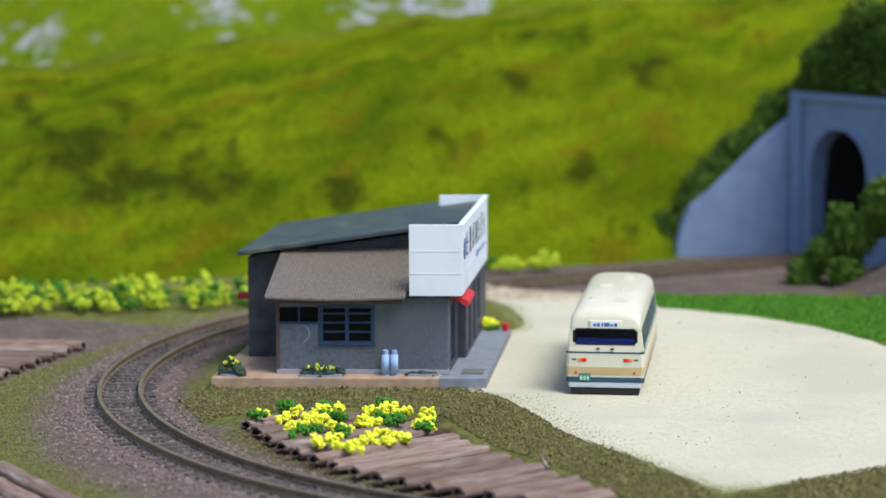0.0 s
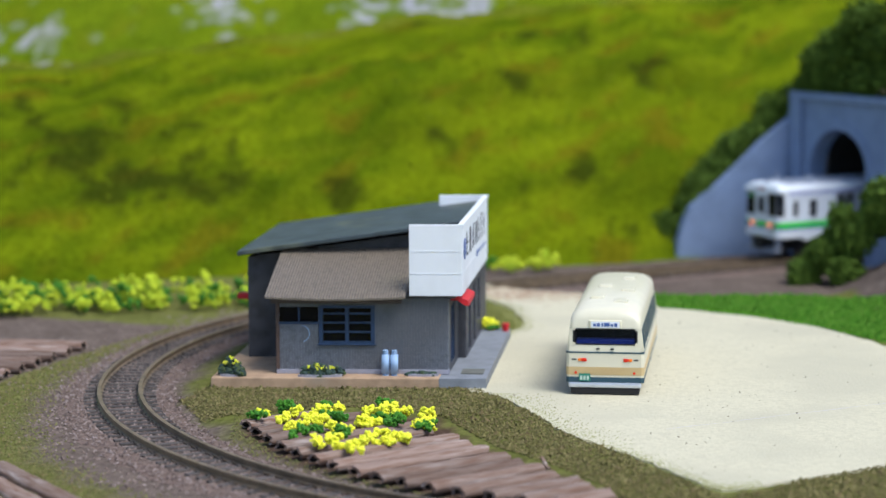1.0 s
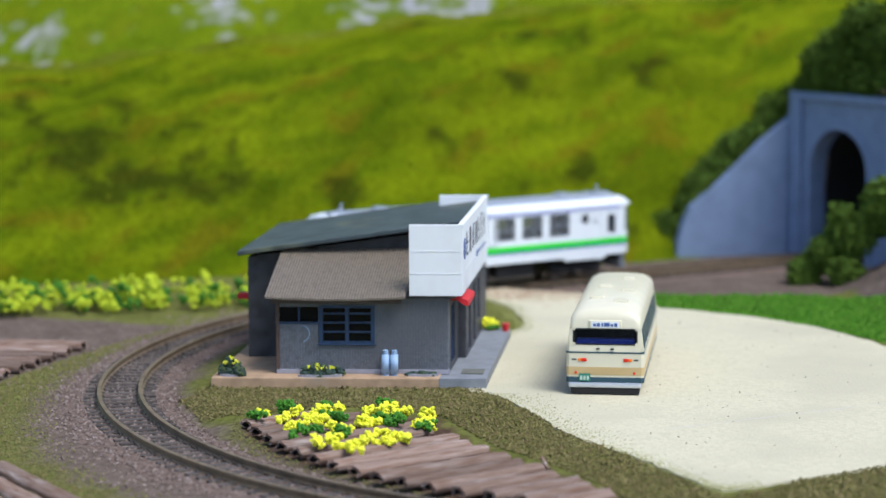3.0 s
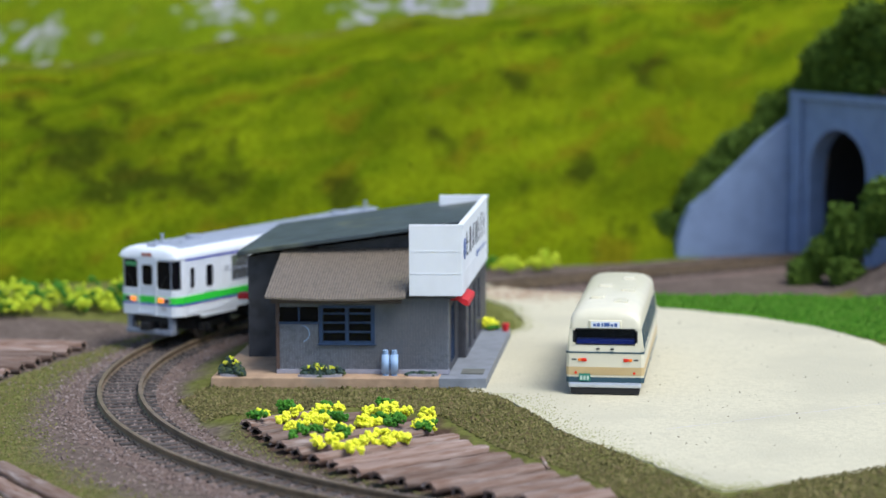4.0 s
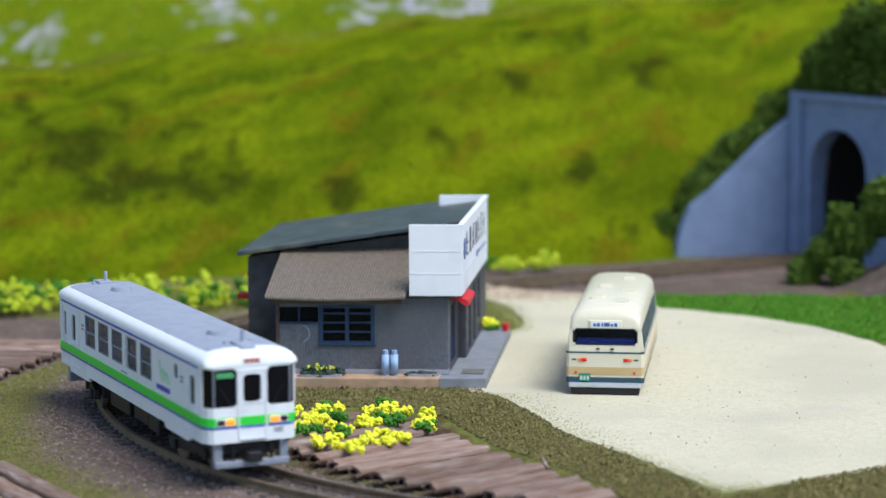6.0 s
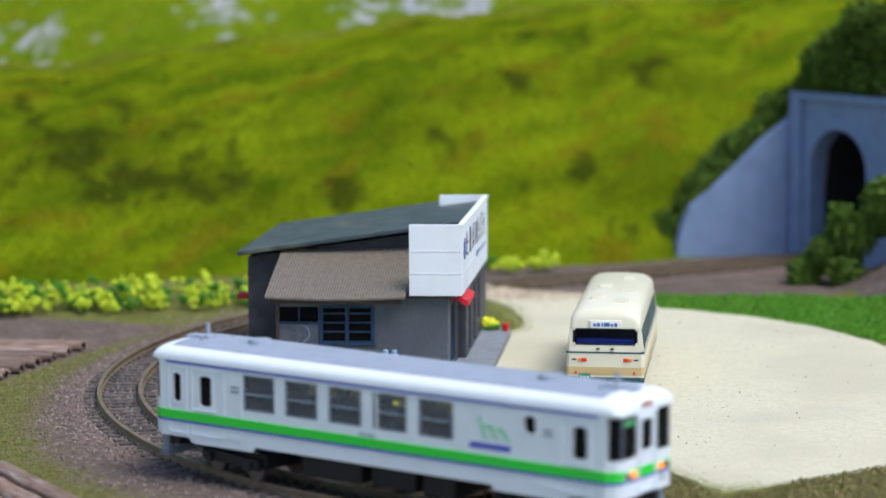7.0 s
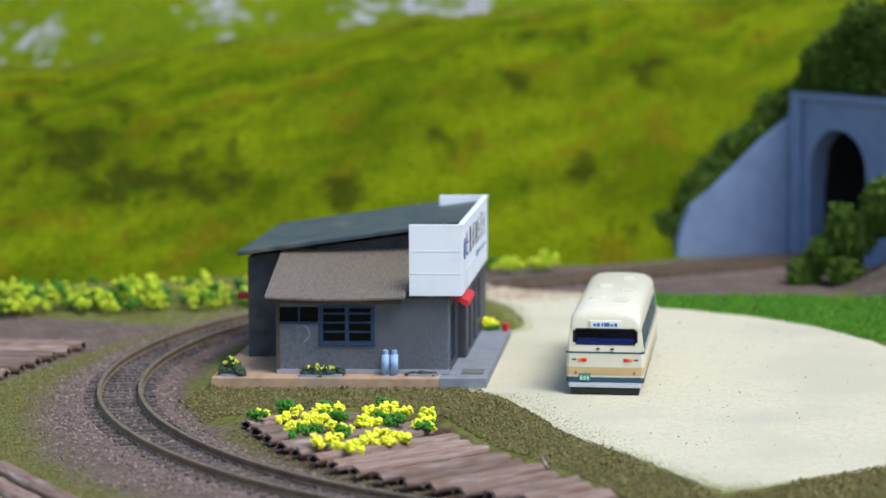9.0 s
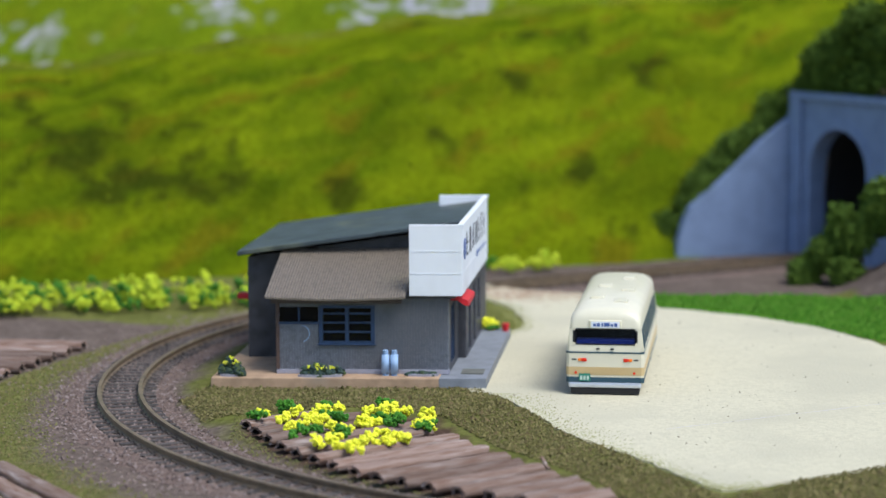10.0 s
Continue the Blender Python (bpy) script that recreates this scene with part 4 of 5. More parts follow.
    part("bumper", box(-0.8, 0.6, -8.2, 8.2, 1.7, 2.8, 0.3), CHROME, bus)
    part("underfloor", box(2, ln - 2, -6.8, 6.8, 1.4, 2.8), BLACK, bus)
    # Added black block standing in for the ground shadow below the bumper.
    part("rear_underpan", box(-0.5, 6, -7.7, 7.7, 0.25, 2.2, 0.1), BLACK, bus)
    for x in (17, 49):
        for sg in (-1, 1):
            wh = part("wheel", cyl((x, sg * 7.2, 3.1), 3.1, 1.9, "Y", 24), BLACK, bus)
            part("rim", cyl((x, sg * 8.17, 3.1), 1.7, 0.12, "Y", 18), STEEL, wh)


make_bus()


# ---- railcar ----
TR_HALF, TR_W = 52.6, 9.35


def make_train():
    train = empty("railcar", at(0, 0, 0), "white diesel railcar with green stripe and grey roof", "train")
    hl, w = TR_HALF, TR_W
    low, mid, eave = 7.3, 7.15, 21.9
    side_x = hl - 2.4

    def sides(sg, doors, wins):
        holes = [(a, b, z, 20.2 if z > 15 else 19.5) for a, b, z in doors] + [(a, b, 14.05, 20.75) for a, b in wins]
        wall = part("side_wall", holed(-side_x, side_x, mid, eave, holes, lambda u, z, d: (u, sg * (w - d), z), 0.6), WHITE, train)
        for a, b in ((-43.4, -27.0), (27.0, 43.4)):
            deep = [(a, mid), (a + 0.5, 6.2), (b - 1.2, 6.2), (b, mid)] if a > 0 else [(a, mid), (a + 1.2, 6.2), (b - 0.5, 6.2), (b, mid)]
            part("skirt_panel", prism(deep, "Y", *sorted((sg * w, sg * (w - 0.6)))), WHITE, wall)
        part("green_stripe", box(-side_x, side_x, min(sg * w, sg * (w + 0.19)), max(sg * w, sg * (w + 0.19)), 10.5, 12.25), GREEN, wall)
        part("blue_stripe", box(-side_x, side_x, min(sg * w, sg * (w + 0.19)), max(sg * w, sg * (w + 0.19)), 10.05, 10.44), BLUE, wall)
        part("blue_stripe", box(-side_x + 1.5, side_x - 1.5, min(sg * w, sg * (w + 0.19)), max(sg * w, sg * (w + 0.19)), 21.35, 21.7), BLUE, wall)
        y0, y1 = sorted((sg * (w - 0.35), sg * (w - 0.25)))
        for a, b in wins:
            fr = part("window", holed(a, b, 14.05, 20.75, [(a + 0.2, b - 0.2, 14.25, 20.55)], lambda u, z, d: (u, sg * (w + 0.05 - d), z), 0.5), PLOUGH, wall)
            part("window_bar", box(a + 0.4, b - 0.4, min(sg * (w - 0.5), sg * w), max(sg * (w - 0.5), sg * w), 17.0, 17.25), ROOF_GREY, fr)
            part("pane", box(a, b, y0, y1, 14.05, 20.75), PANE, fr)
        for a, b, z0 in doors:
            z1 = 20.2 if z0 > 15 else 19.5
            fr = part("door_window", holed(a - 0.25, b + 0.25, z0 - 0.25, z1 + 0.25, [(a + 0.05, b - 0.05, z0 + 0.05, z1 - 0.05)], lambda u, z, d: (u, sg * (w + 0.12 - d), z), 0.4), WHITE, wall)
            part("pane", box(a, b, y0, y1, z0, z1), DARK_PANE, fr)
            bm = bmesh.new()
            for ca, cz in ((a, z0), (a, z1), (b, z0), (b, z1)):
                add_cyl(bm, (ca + (0.1 if ca == a else -0.1), sg * (w - 0.05), cz + (0.1 if cz == z0 else -0.1)), 0.42, 0.3, "Y", 4)
            part("window_corner", bm, WHITE, fr)
            if z0 < 15 and b - a > 2.6:
                part("door_rail", box(a - 1.0, b + 0.9, *sorted((sg * w, sg * (w + 0.3))), 12.65, 12.95, 0.08), WHITE, fr)
        # raised edges of the doors
        for s2 in (-1, 1):
            ends = ((43.6, 48.2), (34.2, 42.4)) if s2 == sg else ((41.2, 47.4),)
            for lo, hi in ends:
                xa, xb = sorted((s2 * lo, s2 * hi))
                ya, yb = sorted((sg * (w - 0.1), sg * (w + 0.16)))
                bm = bmesh.new()
                add_box(bm, xa, xa + 0.22, ya, yb, 8.0, 20.6)
                add_box(bm, xb - 0.22, xb, ya, yb, 8.0, 20.6)
                add_box(bm, xa, xb, ya, yb, 20.45, 20.68)
                add_box(bm, xa, xb, ya, yb, 7.8, 8.1)
                part("door_frame", bm, WHITE, wall)
        for x in (-30.0, 2.0) if sg < 0 else (30.0, -2.0):
            ya, yb = sorted((sg * (w - 0.1), sg * (w + 0.14)))
            part("drip_rib", box(x - 0.14, x + 0.14, ya, yb, mid + 0.1, 21.4), WHITE, wall)
        for x in (-31.6, 38.8) if sg < 0 else (31.6, -38.8):
            ya, yb = sorted((sg * (w - 0.05), sg * (w + 0.12)))
            bm = bmesh.new()
            for k in range(2):
                add_box(bm, x - 0.9, x + 0.9, ya, yb, 17.1 + k * 0.8, 17.45 + k * 0.8)
            part("side_lamp", bm, PLOUGH, wall)
            part("step_plate", box(x - 1.5, x + 1.3, ya, yb, 8.0, 8.9), WHITE, wall)
        ya, yb = sorted((sg * w, sg * (w + 0.2)))
        part("hatch", box(-2.2, 1.6, ya, yb, 12.75, 12.95), PLOUGH, wall)
        part("filler_cap", cyl((1.0, sg * (w + 0.02), 9.9), 0.9, 0.2, "Y", 14), WHITE, wall)
        return wall

    right = sides(-1, [(-47.1, -45.0, 13.9), (-40.5, -37.3, 13.6), (33.8, 36.3, 17.1), (43.7, 46.7, 13.8)], [(-29.5 + 10.2 * k, -21.95 + 10.2 * k) for k in range(5)])
    left = sides(1, [(45.0, 47.1, 13.9), (37.3, 40.5, 13.6), (-36.3, -33.8, 17.1), (-46.7, -43.7, 13.8)], [(21.95 - 10.2 * k, 29.5 - 10.2 * k) for k in range(6)])
    # emblem on one side: plain shapes
    for x0, z0, tall in ((24.6, 15.1, 4.0), (26.9, 15.1, 2.7), (29.3, 15.1, 2.4)):
        edge = [(x0 - 1.6 + 0.3 * tall, z0 + tall), (x0 - 0.9 + 0.3 * tall, z0 + tall + 0.1)] if tall > 3 else [(x0 - 1.6, z0 + tall - 0.4), (x0 - 0.3, z0 + tall)]
        bm = prism([(x0 + 0.9, z0), (x0 + 1.7, z0), (x0 + 0.3 if tall < 3 else x0 + 0.1, z0 + tall - 0.15), edge[1], edge[0], (x0 - 0.3, z0 + tall - 0.9)], "Y", -w - 0.07, -w)
        part("emblem_stroke", bm, MARK, right)
    for k in range(6):
        x0 = 22.2 + 1.45 * k
        part("emblem_bar", prism([(x0, 13.3), (x0 + 1.3, 13.3), (x0 + 1.75, 14.35), (x0 + 0.45, 14.35)], "Y", -w - 0.07, -w), BLUE, right)
    # ends
    for sg in (-1, 1):
        x1 = hl
        end = part("end_wall", holed(-7.7, 7.7, low, eave, [(-7.7, -3.0, 14.15, 21.45), (3.0, 7.7, 14.15, 21.45), (-1.85, 1.85, 14.9, 20.3)],
                                     lambda u, z, d: (sg * (x1 - d), u, z), 0.6), WHITE, train)
        for s2 in (-1, 1):
            plan = [(sg * x1, s2 * 7.7), (sg * (x1 - 0.7), s2 * 8.6), (sg * side_x, s2 * w), (sg * side_x, s2 * (w - 0.6)), (sg * (x1 - 0.6), s2 * 7.6)]
            part("corner_panel", prism(plan, "Z", low, 14.15), WHITE, end)
            part("corner_panel", prism(plan, "Z", 21.45, eave), WHITE, end)
            grow = [(sg * (x1 - 0.12), s2 * 7.66), (sg * (x1 - 0.8), s2 * 8.5), (sg * side_x, s2 * (w - 0.1)), (sg * side_x, s2 * (w - 0.5)), (sg * (x1 - 0.6), s2 * 7.5)]
            part("corner_window", prism(grow, "Z", 14.15, 21.45), DARK_PANE, end)
            part("corner_post", box(*sorted((sg * (x1 - 0.35), sg * (x1 + 0.02))), *sorted((s2 * 7.45, s2 * 7.72)), 14.15, 21.45, 0.05), PLOUGH, end)
            part("rear_post", box(*sorted((sg * side_x, sg * (side_x + 0.35))), *sorted((s2 * (w - 0.4), s2 * (w + 0.03))), 14.15, 21.45, 0.05), WHITE, end)
            part("wiper", prism([(s2 * 4.0, 14.3), (s2 * 4.15, 14.3), (s2 * 6.3, 17.8), (s2 * 6.2, 17.9)], "X", *sorted((sg * (x1 - 0.1), sg * (x1 + 0.02)))), BLACK, end)
            big = [(sg * (x1 + 0.06), s2 * 7.7), (sg * (x1 - 0.66), s2 * 8.66), (sg * side_x, s2 * (w + 0.19)), (sg * side_x, s2 * (w - 0.5)), (sg * (x1 - 0.5), s2 * 7.6)]
            part("green_stripe", prism(big, "Z", 10.5, 12.25), GREEN, end)
            part("blue_stripe", prism(big, "Z", 10.05, 10.44), BLUE, end)
            part("front_window", box(*sorted((sg * (x1 - 0.3), sg * (x1 - 0.2))), *sorted((s2 * 3.0, s2 * 7.62)), 14.15, 21.45), DARK_PANE, end)
            # lamp housings
            part("lamp_housing", box(*sorted((sg * x1, sg * (x1 + 0.16))), s2 * 5.3 - 1.9, s2 * 5.3 + 1.9, 10.6, 12.05, 0.07), WHITE, end)
            part("headlamp", box(*sorted((sg * x1, sg * (x1 + 0.34))), s2 * 4.45 - 0.85, s2 * 4.45 + 0.85, 10.8, 11.9, 0.3), AMBER if sg > 0 else RED_LENS, end)
            part("tail_lamp", box(*sorted((sg * x1, sg * (x1 + 0.3))), s2 * 6.3 - 0.75, s2 * 6.3 + 0.75, 10.85, 11.85, 0.25), BLACK, end)
            part("door_edge", box(*sorted((sg * x1, sg * (x1 + 0.25))), s2 * 2.75 - 0.16, s2 * 2.75 + 0.16, low, 21.0), WHITE, end)
        part("green_stripe", box(*sorted((sg * x1, sg * (x1 + 0.06))), -7.7, 7.7, 10.5, 12.25), GREEN, end)
        part("blue_stripe", box(*sorted((sg * x1, sg * (x1 + 0.06))), -7.7, 7.7, 10.05, 10.44), BLUE, end)
        part("door_window", box(*sorted((sg * (x1 - 0.3), sg * (x1 - 0.2))), -1.85, 1.85, 14.9, 20.3), DARK_PANE, end)
        ring = holed(-2.1, 2.1, 14.65, 20.55, [(-1.8, 1.8, 14.95, 20.25)], lambda u, z, d: (sg * (x1 + 0.14 - d), u, z), 0.3)
        part("window_seal", ring, WHITE, end)
        part("door_head", box(*sorted((sg * x1, sg * (x1 + 0.2))), -2.9, 2.9, 20.85, 21.15, 0.08), WHITE, end)
        bm = bmesh.new()
        for cy, cz in ((-1.8, 14.95), (1.8, 14.95), (-1.8, 20.25), (1.8, 20.25)):
            add_cyl(bm, (sg * (x1 - 0.02), cy * 0.96, cz), 0.45, 0.3, "X", 4)
        for s2 in (-1, 1):
            for cy, cz in ((3.05, 14.2), (3.05, 21.4)):
                add_cyl(bm, (sg * (x1 - 0.08), s2 * cy, cz), 0.5, 0.28, "X", 4)
        part("window_corner", bm, WHITE, end)
        part("door_latch", box(*sorted((sg * x1, sg * (x1 + 0.22))), -1.9, -1.3, 13.4, 13.65, 0.05), CHROME, end)
        part("indicator", box(*sorted((sg * (x1 - 0.19), sg * (x1 - 0.1))), *((-7.0, -3.6) if sg > 0 else (3.6, 7.0)), 19.75, 20.75), SCREEN, end)
        part("end_number_mark", box(*sorted((sg * x1, sg * (x1 + 0.08))), *((4.3, 6.1) if sg > 0 else (-6.1, -4.3)), 8.8, 9.8), CHROME, end)
        part("step", box(*sorted((sg * x1, sg * (x1 + 0.5))), -2.6, 2.6, 7.5, 8.0, 0.06), CHROME, end)
        sign = part("destination_sign", box(*sorted((sg * (x1 - 0.9), sg * (x1 + 0.1))), -1.9, 1.9, 22.1, 23.5, 0.1), WHITE, end)
        for q in (-1.5, -0.45, 0.6):
            part("sign_mark", box(*sorted((sg * x1, sg * (x1 + 0.16))), q, q + 0.85, 22.4, 23.2), RED_SIGN, sign)
        # plough
        pl = part("snow_plough", box(*sorted((sg * (x1 - 2.2), sg * (x1 - 0.2))), -7.4, 7.4, 2.4, 3.7, 0.25), PLOUGH, train, "grey snow plough")
        for s2 in (-1, 1):
            part("plough_arm", box(*sorted((sg * (x1 - 2.4), sg * (x1 - 0.8))), s2 * 6.6 - 0.8, s2 * 6.6 + 0.8, 2.4, 7.2, 0.15), PLOUGH, pl)
            part("hose", cyl((sg * (x1 - 0.4), s2 * 3.8, 5.2), 0.25, 2.8, "Z", 8), BLACK, pl)
        part("coupler", box(*sorted((sg * (x1 - 3), sg * (x1 + 1.6))), -1.5, 1.5, 3.6, 5.6, 0.3), BLACK, train)
        part("cab_block", box(*sorted((sg * (side_x - 1), sg * (side_x - 1.8))), -8.3, 8.3, 8.5, 21.5), CABIN, train)
        part("buffer_beam", box(*sorted((sg * (x1 - 5), sg * (x1 - 1.5))), -7, 7, 5.0, 7.4), BLACK, train)
    # roof: white shoulders, grey top, rounded ends
    def roof_shell(half, ww, z_lo, rise, squash, n):
        bm = bmesh.new()
        rings = []
        for x, k in ((-half, 0.0), (-half + 0.25, 0.45), (-half + 0.9, 0.72), (-half + 2.2, 0.92), (-half + 4.5, 1.0), (half - 4.5, 1.0), (half - 2.2, 0.92), (half - 0.9, 0.72), (half - 0.25, 0.45), (half, 0.0)):
            ring = []
            nose = 1 - 0.14 * (1 - k) ** 2
            for i in range(n + 1):
                t = math.pi * i / n
                y = -math.copysign(abs(math.cos(t)) ** squash, math.cos(t)) * ww * nose
                ring.append(bm.verts.new((x, y, z_lo + rise * (0.35 + 0.65 * k if k < 1 else 1) * math.sin(t) ** 0.75 if k > 0 else z_lo)))
            rings.append(ring)
        for a, b in zip(rings, rings[1:]):
            for i in range(n):
                bm.faces.new((a[i], a[i + 1], b[i + 1], b[i]))
        bmesh.ops.remove_doubles(bm, verts=bm.verts, dist=0.0005)
        bmesh.ops.recalc_face_normals(bm, faces=bm.faces)
        return bm

    smooth(part("roof", roof_shell(hl + 0.1, w + 0.12, eave - 0.02, 3.1, 0.62, 28), WHITE, train))
    bm = bmesh.new()
    last = None
    for i in range(15):
        y = -7.5 + 15.0 * i / 14
        c = -math.copysign(min(abs(y) / (w + 0.12), 1) ** (1 / 0.62), y)
        z = eave - 0.02 + 3.1 * math.sin(math.acos(max(-1, min(1, c)))) ** 0.75 + 0.08
        now = [bm.verts.new((x, y, z)) for x in (-hl + 4.0, hl - 4.0)]
        if last:
            bm.faces.new((last[0], last[1], now[1], now[0]))
        last = now
    bmesh.ops.recalc_face_normals(bm, faces=bm.faces)
    bmesh.ops.solidify(bm, geom=bm.faces[:], thickness=0.1)
    top = part("roof_deck", bm, ROOF_GREY, train, "grey roof deck")
    for x in (-hl + 19.4, hl - 19.4):
        part("ventilator", cyl((x, 0, 25.45), 2.35, 0.9, "Z", 28, 2.15), ROOF_GREY, top)
    for sg in (-1, 1):
        x = sg * (hl - 6.0)
        part("horn_box", box(*sorted((sg * (hl - 4.9), sg * (hl - 1.7))), -1.5, 1.5, 23.4, 25.4, 0.3), ROOF_GREY, top)
        part("aerial_base", box(x - 1.8, x + 1.8, -1.7, 1.7, 24.7, 25.6, 0.2), ROOF_GREY, top)
        part("aerial", cyl((x, 0.3, 26.6), 0.45, 2.2, "Z", 12, 0.4), ROOF_GREY, top)
        part("whistle", cyl((x - sg * 1.2, -2.9, 25.1), 0.4, 1.2, "Z", 10), ROOF_GREY, top)
        part("cable_clip", box(x - sg * 4 - 0.5, x - sg * 4 + 0.5, 3.0, 3.6, 24.6, 25.2, 0.1), ROOF_GREY, top)
    # inside and below
    part("floor", box(-side_x + 1, side_x - 1, -8.5, 8.5, 8.3, 9.0), CABIN, train)
    for sg in (-1, 1):
        for k in range(9):
            x = -30 + k * 7
            part("seat", box(x - 0.5, x + 0.5, sg * 3.0 if sg > 0 else -7.6, 7.6 if sg > 0 else -3.0, 9, 15.6, 0.3), SEAT, train)
    part("underframe", box(-46, 46, -5.5, 5.5, 6.6, 8.35), BLACK, train)
    for x0, x1, wd in ((-17, -3, 7.6), (-1, 9, 7.2), (11, 18, 7.8)):
        part("equipment_box", box(x0, x1, -wd, wd, 2.8, 7.6, 0.3), BLACK, train)
    bogies = []
    for x in (-34.0, 34.0):
        bg = part("bogie", box(-9.5, 9.5, -5.2, 5.2, 2.6, 5.6, 0.4), BLACK, train)
        bg.matrix_basis = at(x, 0, 0)
        for sg in (-1, 1):
            part("side_frame", box(-9.0, 9.0, sg * 6.2 - 0.7, sg * 6.2 + 0.7, 2.4, 4.6, 0.3), BLACK, bg)
            for wx in (-6.2, 6.2):
                part("wheel", cyl((wx, sg * 4.6, 2.85), 2.85, 1.1, "Y", 22), STEEL, bg)
                part("axle_box", box(wx - 1.1, wx + 1.1, sg * 7.2 - 0.4, sg * 7.2 + 0.4, 2.2, 4.2, 0.2), BLACK, bg)
        bogies.append(bg)
    return train, bogies


TRAIN, BOGIES = make_train()


# ---- ploughed fields of ridges with open dark ends ----
def make_ridge_meshes(length, width, height, seed):
    rng = random.Random(seed)
    bm = bmesh.new()
    nx, nt = max(int(length / 2.2), 3), 12
    rings = []
    for i in range(nx + 1):
        x = length * i / nx
        wv, hv = width * (1 + 0.03 * noise.noise((x / 5, seed, 0))), height * (1 + 0.14 * noise.noise((x / 4, seed, 3)))
        ring = []
        for j in range(nt + 1):
            th = radians(-38 + 256 * j / nt)
            lump = 1 + 0.10 * noise.noise((x / 2.2, j / 2, seed))
            ring.append(bm.verts.new((x + (rng.uniform(-0.4, 0.4) if i in (0, nx) else 0), -wv / 2 * math.cos(th) * lump, hv * (0.38 + 0.62 * math.sin(th) * lump))))
        rings.append(ring)
    for a, b in zip(rings, rings[1:]):
        for j in range(nt):
            bm.faces.new((a[j], a[j + 1], b[j + 1], b[j]))
    bm.faces.new(rings[-1])
    # hollow front end
    inner = [bm.verts.new((v.co.x, v.co.y * 0.55, 0.25 + v.co.z * 0.62)) for v in rings[0]]
    for j in range(nt):
        bm.faces.new((rings[0][j], rings[0][j + 1], inner[j + 1], inner[j]))
    bmesh.ops.recalc_face_normals(bm, faces=bm.faces)
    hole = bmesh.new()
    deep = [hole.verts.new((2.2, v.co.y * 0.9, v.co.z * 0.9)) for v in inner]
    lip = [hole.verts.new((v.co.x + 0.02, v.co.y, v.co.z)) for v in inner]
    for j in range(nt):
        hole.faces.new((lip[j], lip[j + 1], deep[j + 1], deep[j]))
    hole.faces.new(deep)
    return bm, hole


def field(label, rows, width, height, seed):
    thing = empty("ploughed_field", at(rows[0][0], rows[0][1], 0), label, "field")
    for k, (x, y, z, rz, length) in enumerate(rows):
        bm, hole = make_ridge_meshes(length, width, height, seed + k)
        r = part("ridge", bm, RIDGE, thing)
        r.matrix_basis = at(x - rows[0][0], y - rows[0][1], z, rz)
        part("ridge_hollow", hole, HOLLOW_SHADE, r)


rows = []
for k in range(15):
    # the open ends follow the track; the ridges fan out to the back edge and the slanting far side
    x, y = -41.8 + 2.55 * k + 0.135 * k * k, 497.0 - 7.9 * k + 0.19 * k * k
    way = radians(36.5 + 1.5 * math.sin(2 * k))
    side = ((x - 5) * 46.5 + (y - 476) * 26) / -(math.cos(way) * 46.5 + math.sin(way) * 26)
    back = (507 - y) / math.sin(way)
    rows.append((x, y, -1.0, math.degrees(way), max(min(side, back), 8) + 0.8 * math.sin(2.7 * k)))
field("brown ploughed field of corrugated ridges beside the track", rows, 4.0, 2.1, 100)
rows = [(-107.5 + 2.55 * k, 558 + 8.1 * k, -2.2, 172, 70) for k in range(7)]
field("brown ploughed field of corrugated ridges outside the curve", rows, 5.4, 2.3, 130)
rows = [(-66 - 6.2 * k, 428 - 1.2 * k, -2.6, 121, 42) for k in range(5)]
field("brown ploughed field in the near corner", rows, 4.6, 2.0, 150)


def make_scrap():
    scrap = empty("card_scrap", at(19.5, 458, -0.9, 40), "torn scrap of brown card lying in the turf", "scrap")
    bm = bmesh.new()
    add_box(bm, -0.35, 0.35, -1.3, 1.3, 0, 0.5, 0.12)
    bmesh.ops.transform(bm, matrix=Matrix.Rotation(radians(48), 4, "X"), verts=bm.verts)
    bmesh.ops.translate(bm, vec=(0, 0, 0.9), verts=bm.verts)
    part("flake", bm, RIDGE, scrap)
    part("torn_end", box(-0.5, 0.5, -1.6, -0.7, 0, 0.35, 0.1), RIDGE, scrap)


make_scrap()


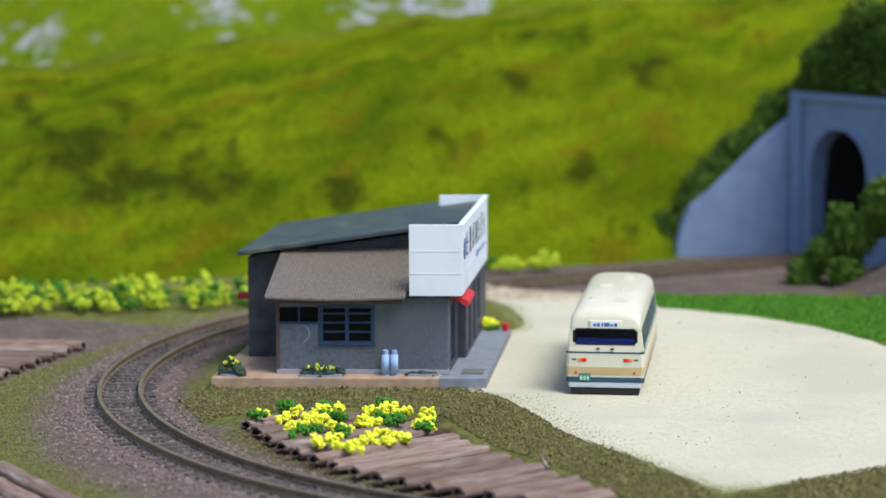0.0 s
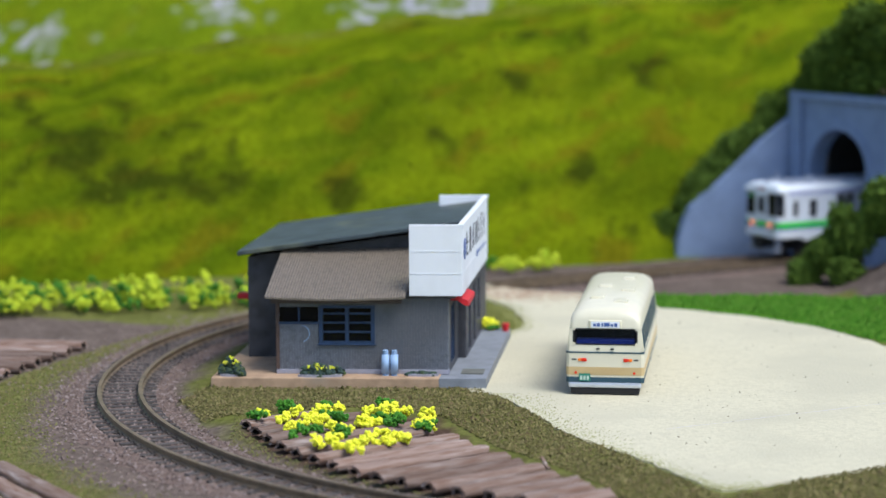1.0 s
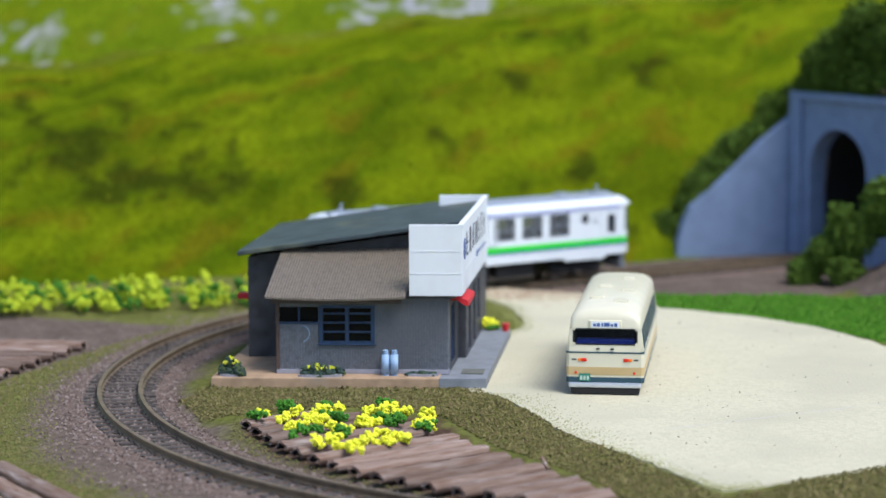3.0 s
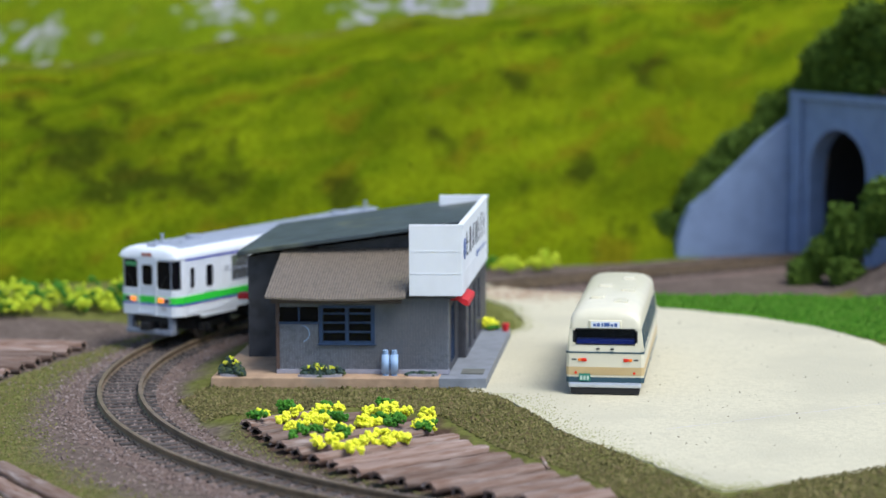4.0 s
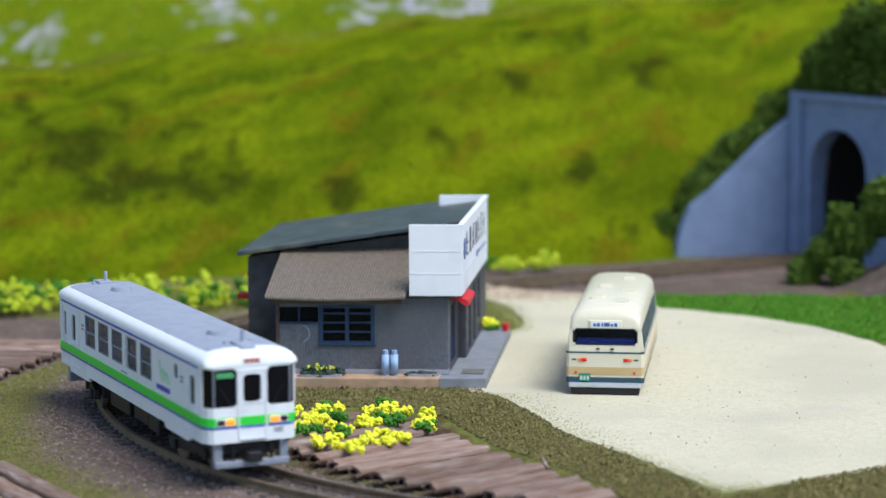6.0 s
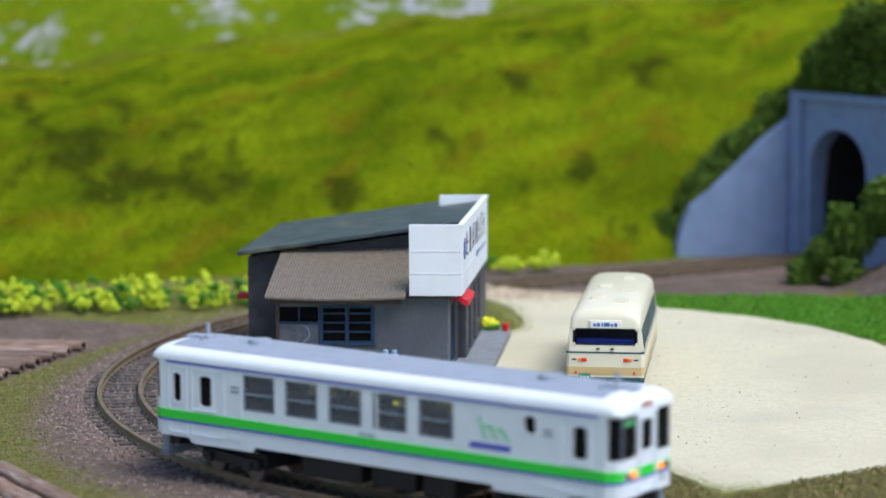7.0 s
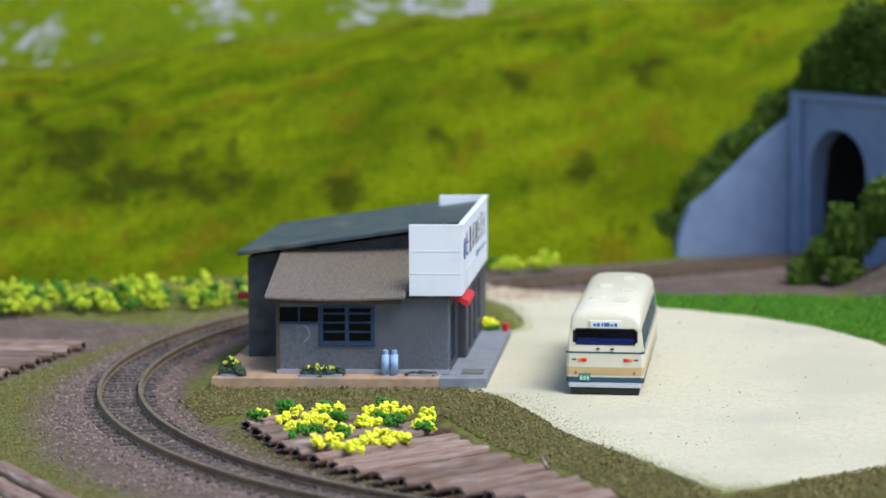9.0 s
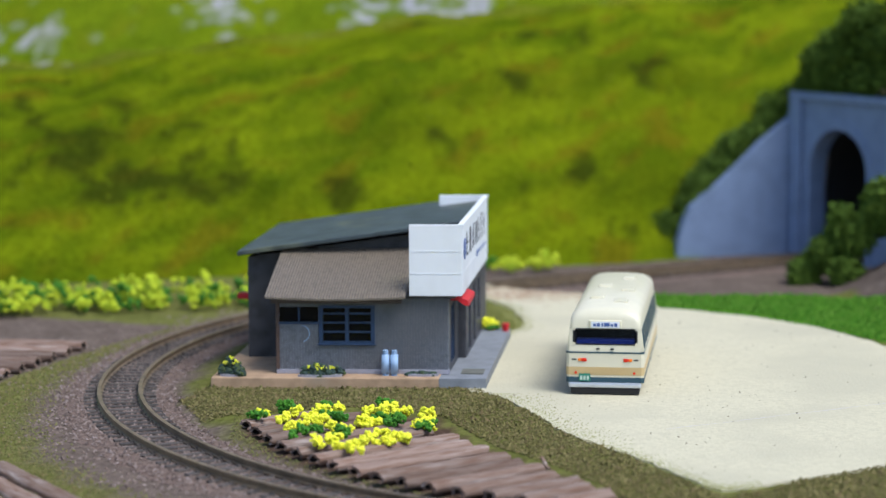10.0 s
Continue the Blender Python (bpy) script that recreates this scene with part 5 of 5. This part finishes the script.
# ---- rape flowers ----
def make_flowers():
    rng = random.Random(77)

    def plant(x, y, z, yellow, s, group, n=26, tall=1.0, bit=0.42):
        p = empty("rape_plant", at(x, y, z), "yellow rape blossom of crumbled foam" if yellow else "green foam leaf clump among the rape", "flower", group)
        blobs = [(rng.uniform(-1, 1) * s, rng.uniform(-0.8, 0.8) * s, s * rng.uniform(0.5, 1.5) * tall, s * 0.45, s * 0.4, s * 0.45) for _ in range(6)]
        crumbs("blossom" if yellow else "leaves", blobs, n, s * bit, (YELLOW_FAR if y > 600 else YELLOW) if yellow else LEAF, p, rng.randrange(10 ** 6))

    near = [(-39.5, 504, 0), (-38.2, 508, 1), (-34.5, 500, 1), (-33.5, 514, 0), (-30.5, 509, 1), (-27.5, 507, 1), (-31, 494, 1), (-28, 497, 1), (-26.5, 490, 0), (-29, 486, 0),
            (-24.8, 516, 0), (-25.5, 510, 1), (-22, 512, 1), (-24, 503, 0), (-21, 502, 0), (-22.5, 493, 1), (-19.5, 491, 1), (-18, 498, 1), (-15, 497, 1), (-22, 483, 1), (-24.5, 476, 1),
            (-20, 474, 1), (-17, 481, 1), (-15, 484, 1), (-18, 470, 1), (-15.5, 476, 1), (-16.5, 510, 1), (-14, 509, 1), (-12.5, 519, 0), (-11, 514, 1), (-13, 500, 0), (-10.5, 497, 0), (-10, 503, 0),
            (-9, 507, 1), (-12, 486, 1), (-10, 481, 1), (-7.5, 480, 1), (-11.5, 477, 1), (-6, 497, 1), (-4, 501, 1), (-4.2, 507, 1), (-3, 496, 0), (-4.5, 493, 0), (-2.5, 494, 1), (-26, 499, 1), (-20.5, 487, 0)]
    for x, y, yellow in near:
        plant(x, y - 6, 0.3, yellow, rng.uniform(1.3, 1.9), "rape flowers on the field", 90, 0.85, 0.23)
    for k in range(240):
        x = -150 + 108 * rng.random()
        y = 664 + (x + 122) * 0.20 + rng.uniform(-3, 22)
        if from_line(x, y) > 14:
            plant(x, y, -2.2, rng.random() < 0.6, rng.uniform(1.2, 2.0), "rape flowers along the hill foot", 60, rng.uniform(1.4, 3.2), 0.26)
    for k in range(12):
        plant(8 + 27 * rng.random(), 746 + rng.uniform(0, 10), -2.2, rng.random() < 0.72, rng.uniform(2.0, 3.0), "rape flowers along the hill foot", 50, 1.2, 0.24)


make_flowers()


# ---- turf ----
def make_turf():
    rng = random.Random(55)
    dark = [(-60, 535), (-54, 545), (10, 545), (16, 520), (23, 503), (36, 468), (52, 430), (70, 446), (88, 458), (120, 462), (120, 425), (58, 415), (36, 425), (30, 440), (23, 455), (10, 478), (0, 508), (-20, 520), (-44, 512), (-52, 508)]
    pts = []
    while len(pts) < 27000:
        x, y = rng.uniform(-62, 120), rng.uniform(412, 546)
        if inside(dark, x, y) and not inside(LOT_EDGE, x, y) and from_line(x, y) > 11:
            pts.append((x, y, land(x, y) + 0.05 + rng.random() * 0.45))
    tagged(scatter("dark_turf", pts, 0.30, OLIVE, 56, 0.55), "coarse dark olive turf round the station base", "turf", kind="stuff")
    tufts = [p for p in pts if noise.noise((p[0] / 5, p[1] / 5, 62)) > 0.12][:2600]
    tagged(scatter("turf_tufts", tufts, 0.55, OLIVE, 63, 0.8), "clotted lumps of olive turf near the base", "turf", kind="stuff")
    pts = []
    while len(pts) < 24000:
        x, y = rng.uniform(-125, 60), rng.uniform(405, 640)
        if (13 if x > -45 and y < 540 else float(np.interp(y, [470, 590], [24, 12]))) < from_line(x, y) + rng.gauss(0, 3.0) and not inside(LEFT_FIELD, x, y) and not (x > -54 and y > 540) and not inside(NEAR_FIELD, x, y) and (x < -45 or 12 < from_line(x, y) < 24) and beside_line(x, y)[1] * (x + 45) >= 0:
            pts.append((x, y, land(x, y) + 0.1 + rng.random() * 0.3))
    tagged(scatter("light_turf", pts, 0.23, LIME, 57, 0.8), "thin yellow-green turf outside the curve", "turf", kind="stuff")
    pts = []
    while len(pts) < 8000:
        x, y = rng.uniform(58, 152), rng.uniform(558, 708)
        if inside(GREEN_STRIP, x, y):
            pts.append((x, y, land(x, y) + rng.random() * 0.7))
    tagged(scatter("bright_turf", pts, 0.45, BRIGHT, 58, 1.2), "bright green grass strip beside the lot", "turf", kind="stuff")
    pts = []
    while len(pts) < 2600:
        x, y = rng.uniform(-175, 165), rng.uniform(735, 930)
        if y > hill_foot(x) and all(math.hypot(x - bx, y - by) > br for bx, by, br in DARK_CLUMPS) and noise.noise((x / 24, y / 15, 31)) + 0.45 * noise.noise((x / 8, y / 7, 32)) < 0.3:
            pts.append((x, y, land(x, y) - 0.15))
    tagged(scatter("hill_turf", pts, 0.7, HILL_TURF, 59, 0.9), "tufted yellow-green grass on the hillside", "turf", kind="stuff")


make_turf()


# ---- everything that moves ----
def motions():
    rows, turns = [], ([], [])
    for k in range(41):
        t = k / 4
        s = LEAD + SPEED * t - BRAKE * max(t - 6.3, 0) ** 2
        xa, ya, ha = on_line(s + 34)
        xb, yb, hb = on_line(s - 34)
        yaw = math.atan2(ya - yb, xa - xb)
        rows.append((t, at((xa + xb) / 2, (ya + yb) / 2, 0, math.degrees(yaw))))
        for lst, x, hd in ((turns[0], -34, hb), (turns[1], 34, ha)):
            d = math.degrees(math.atan2(math.sin(hd - yaw), math.cos(hd - yaw)))
            lst.append((t, at(x, 0, 0, d)))
    walk(TRAIN, rows)
    for bogie, lst in zip(BOGIES, turns):
        walk(bogie, lst)


motions()
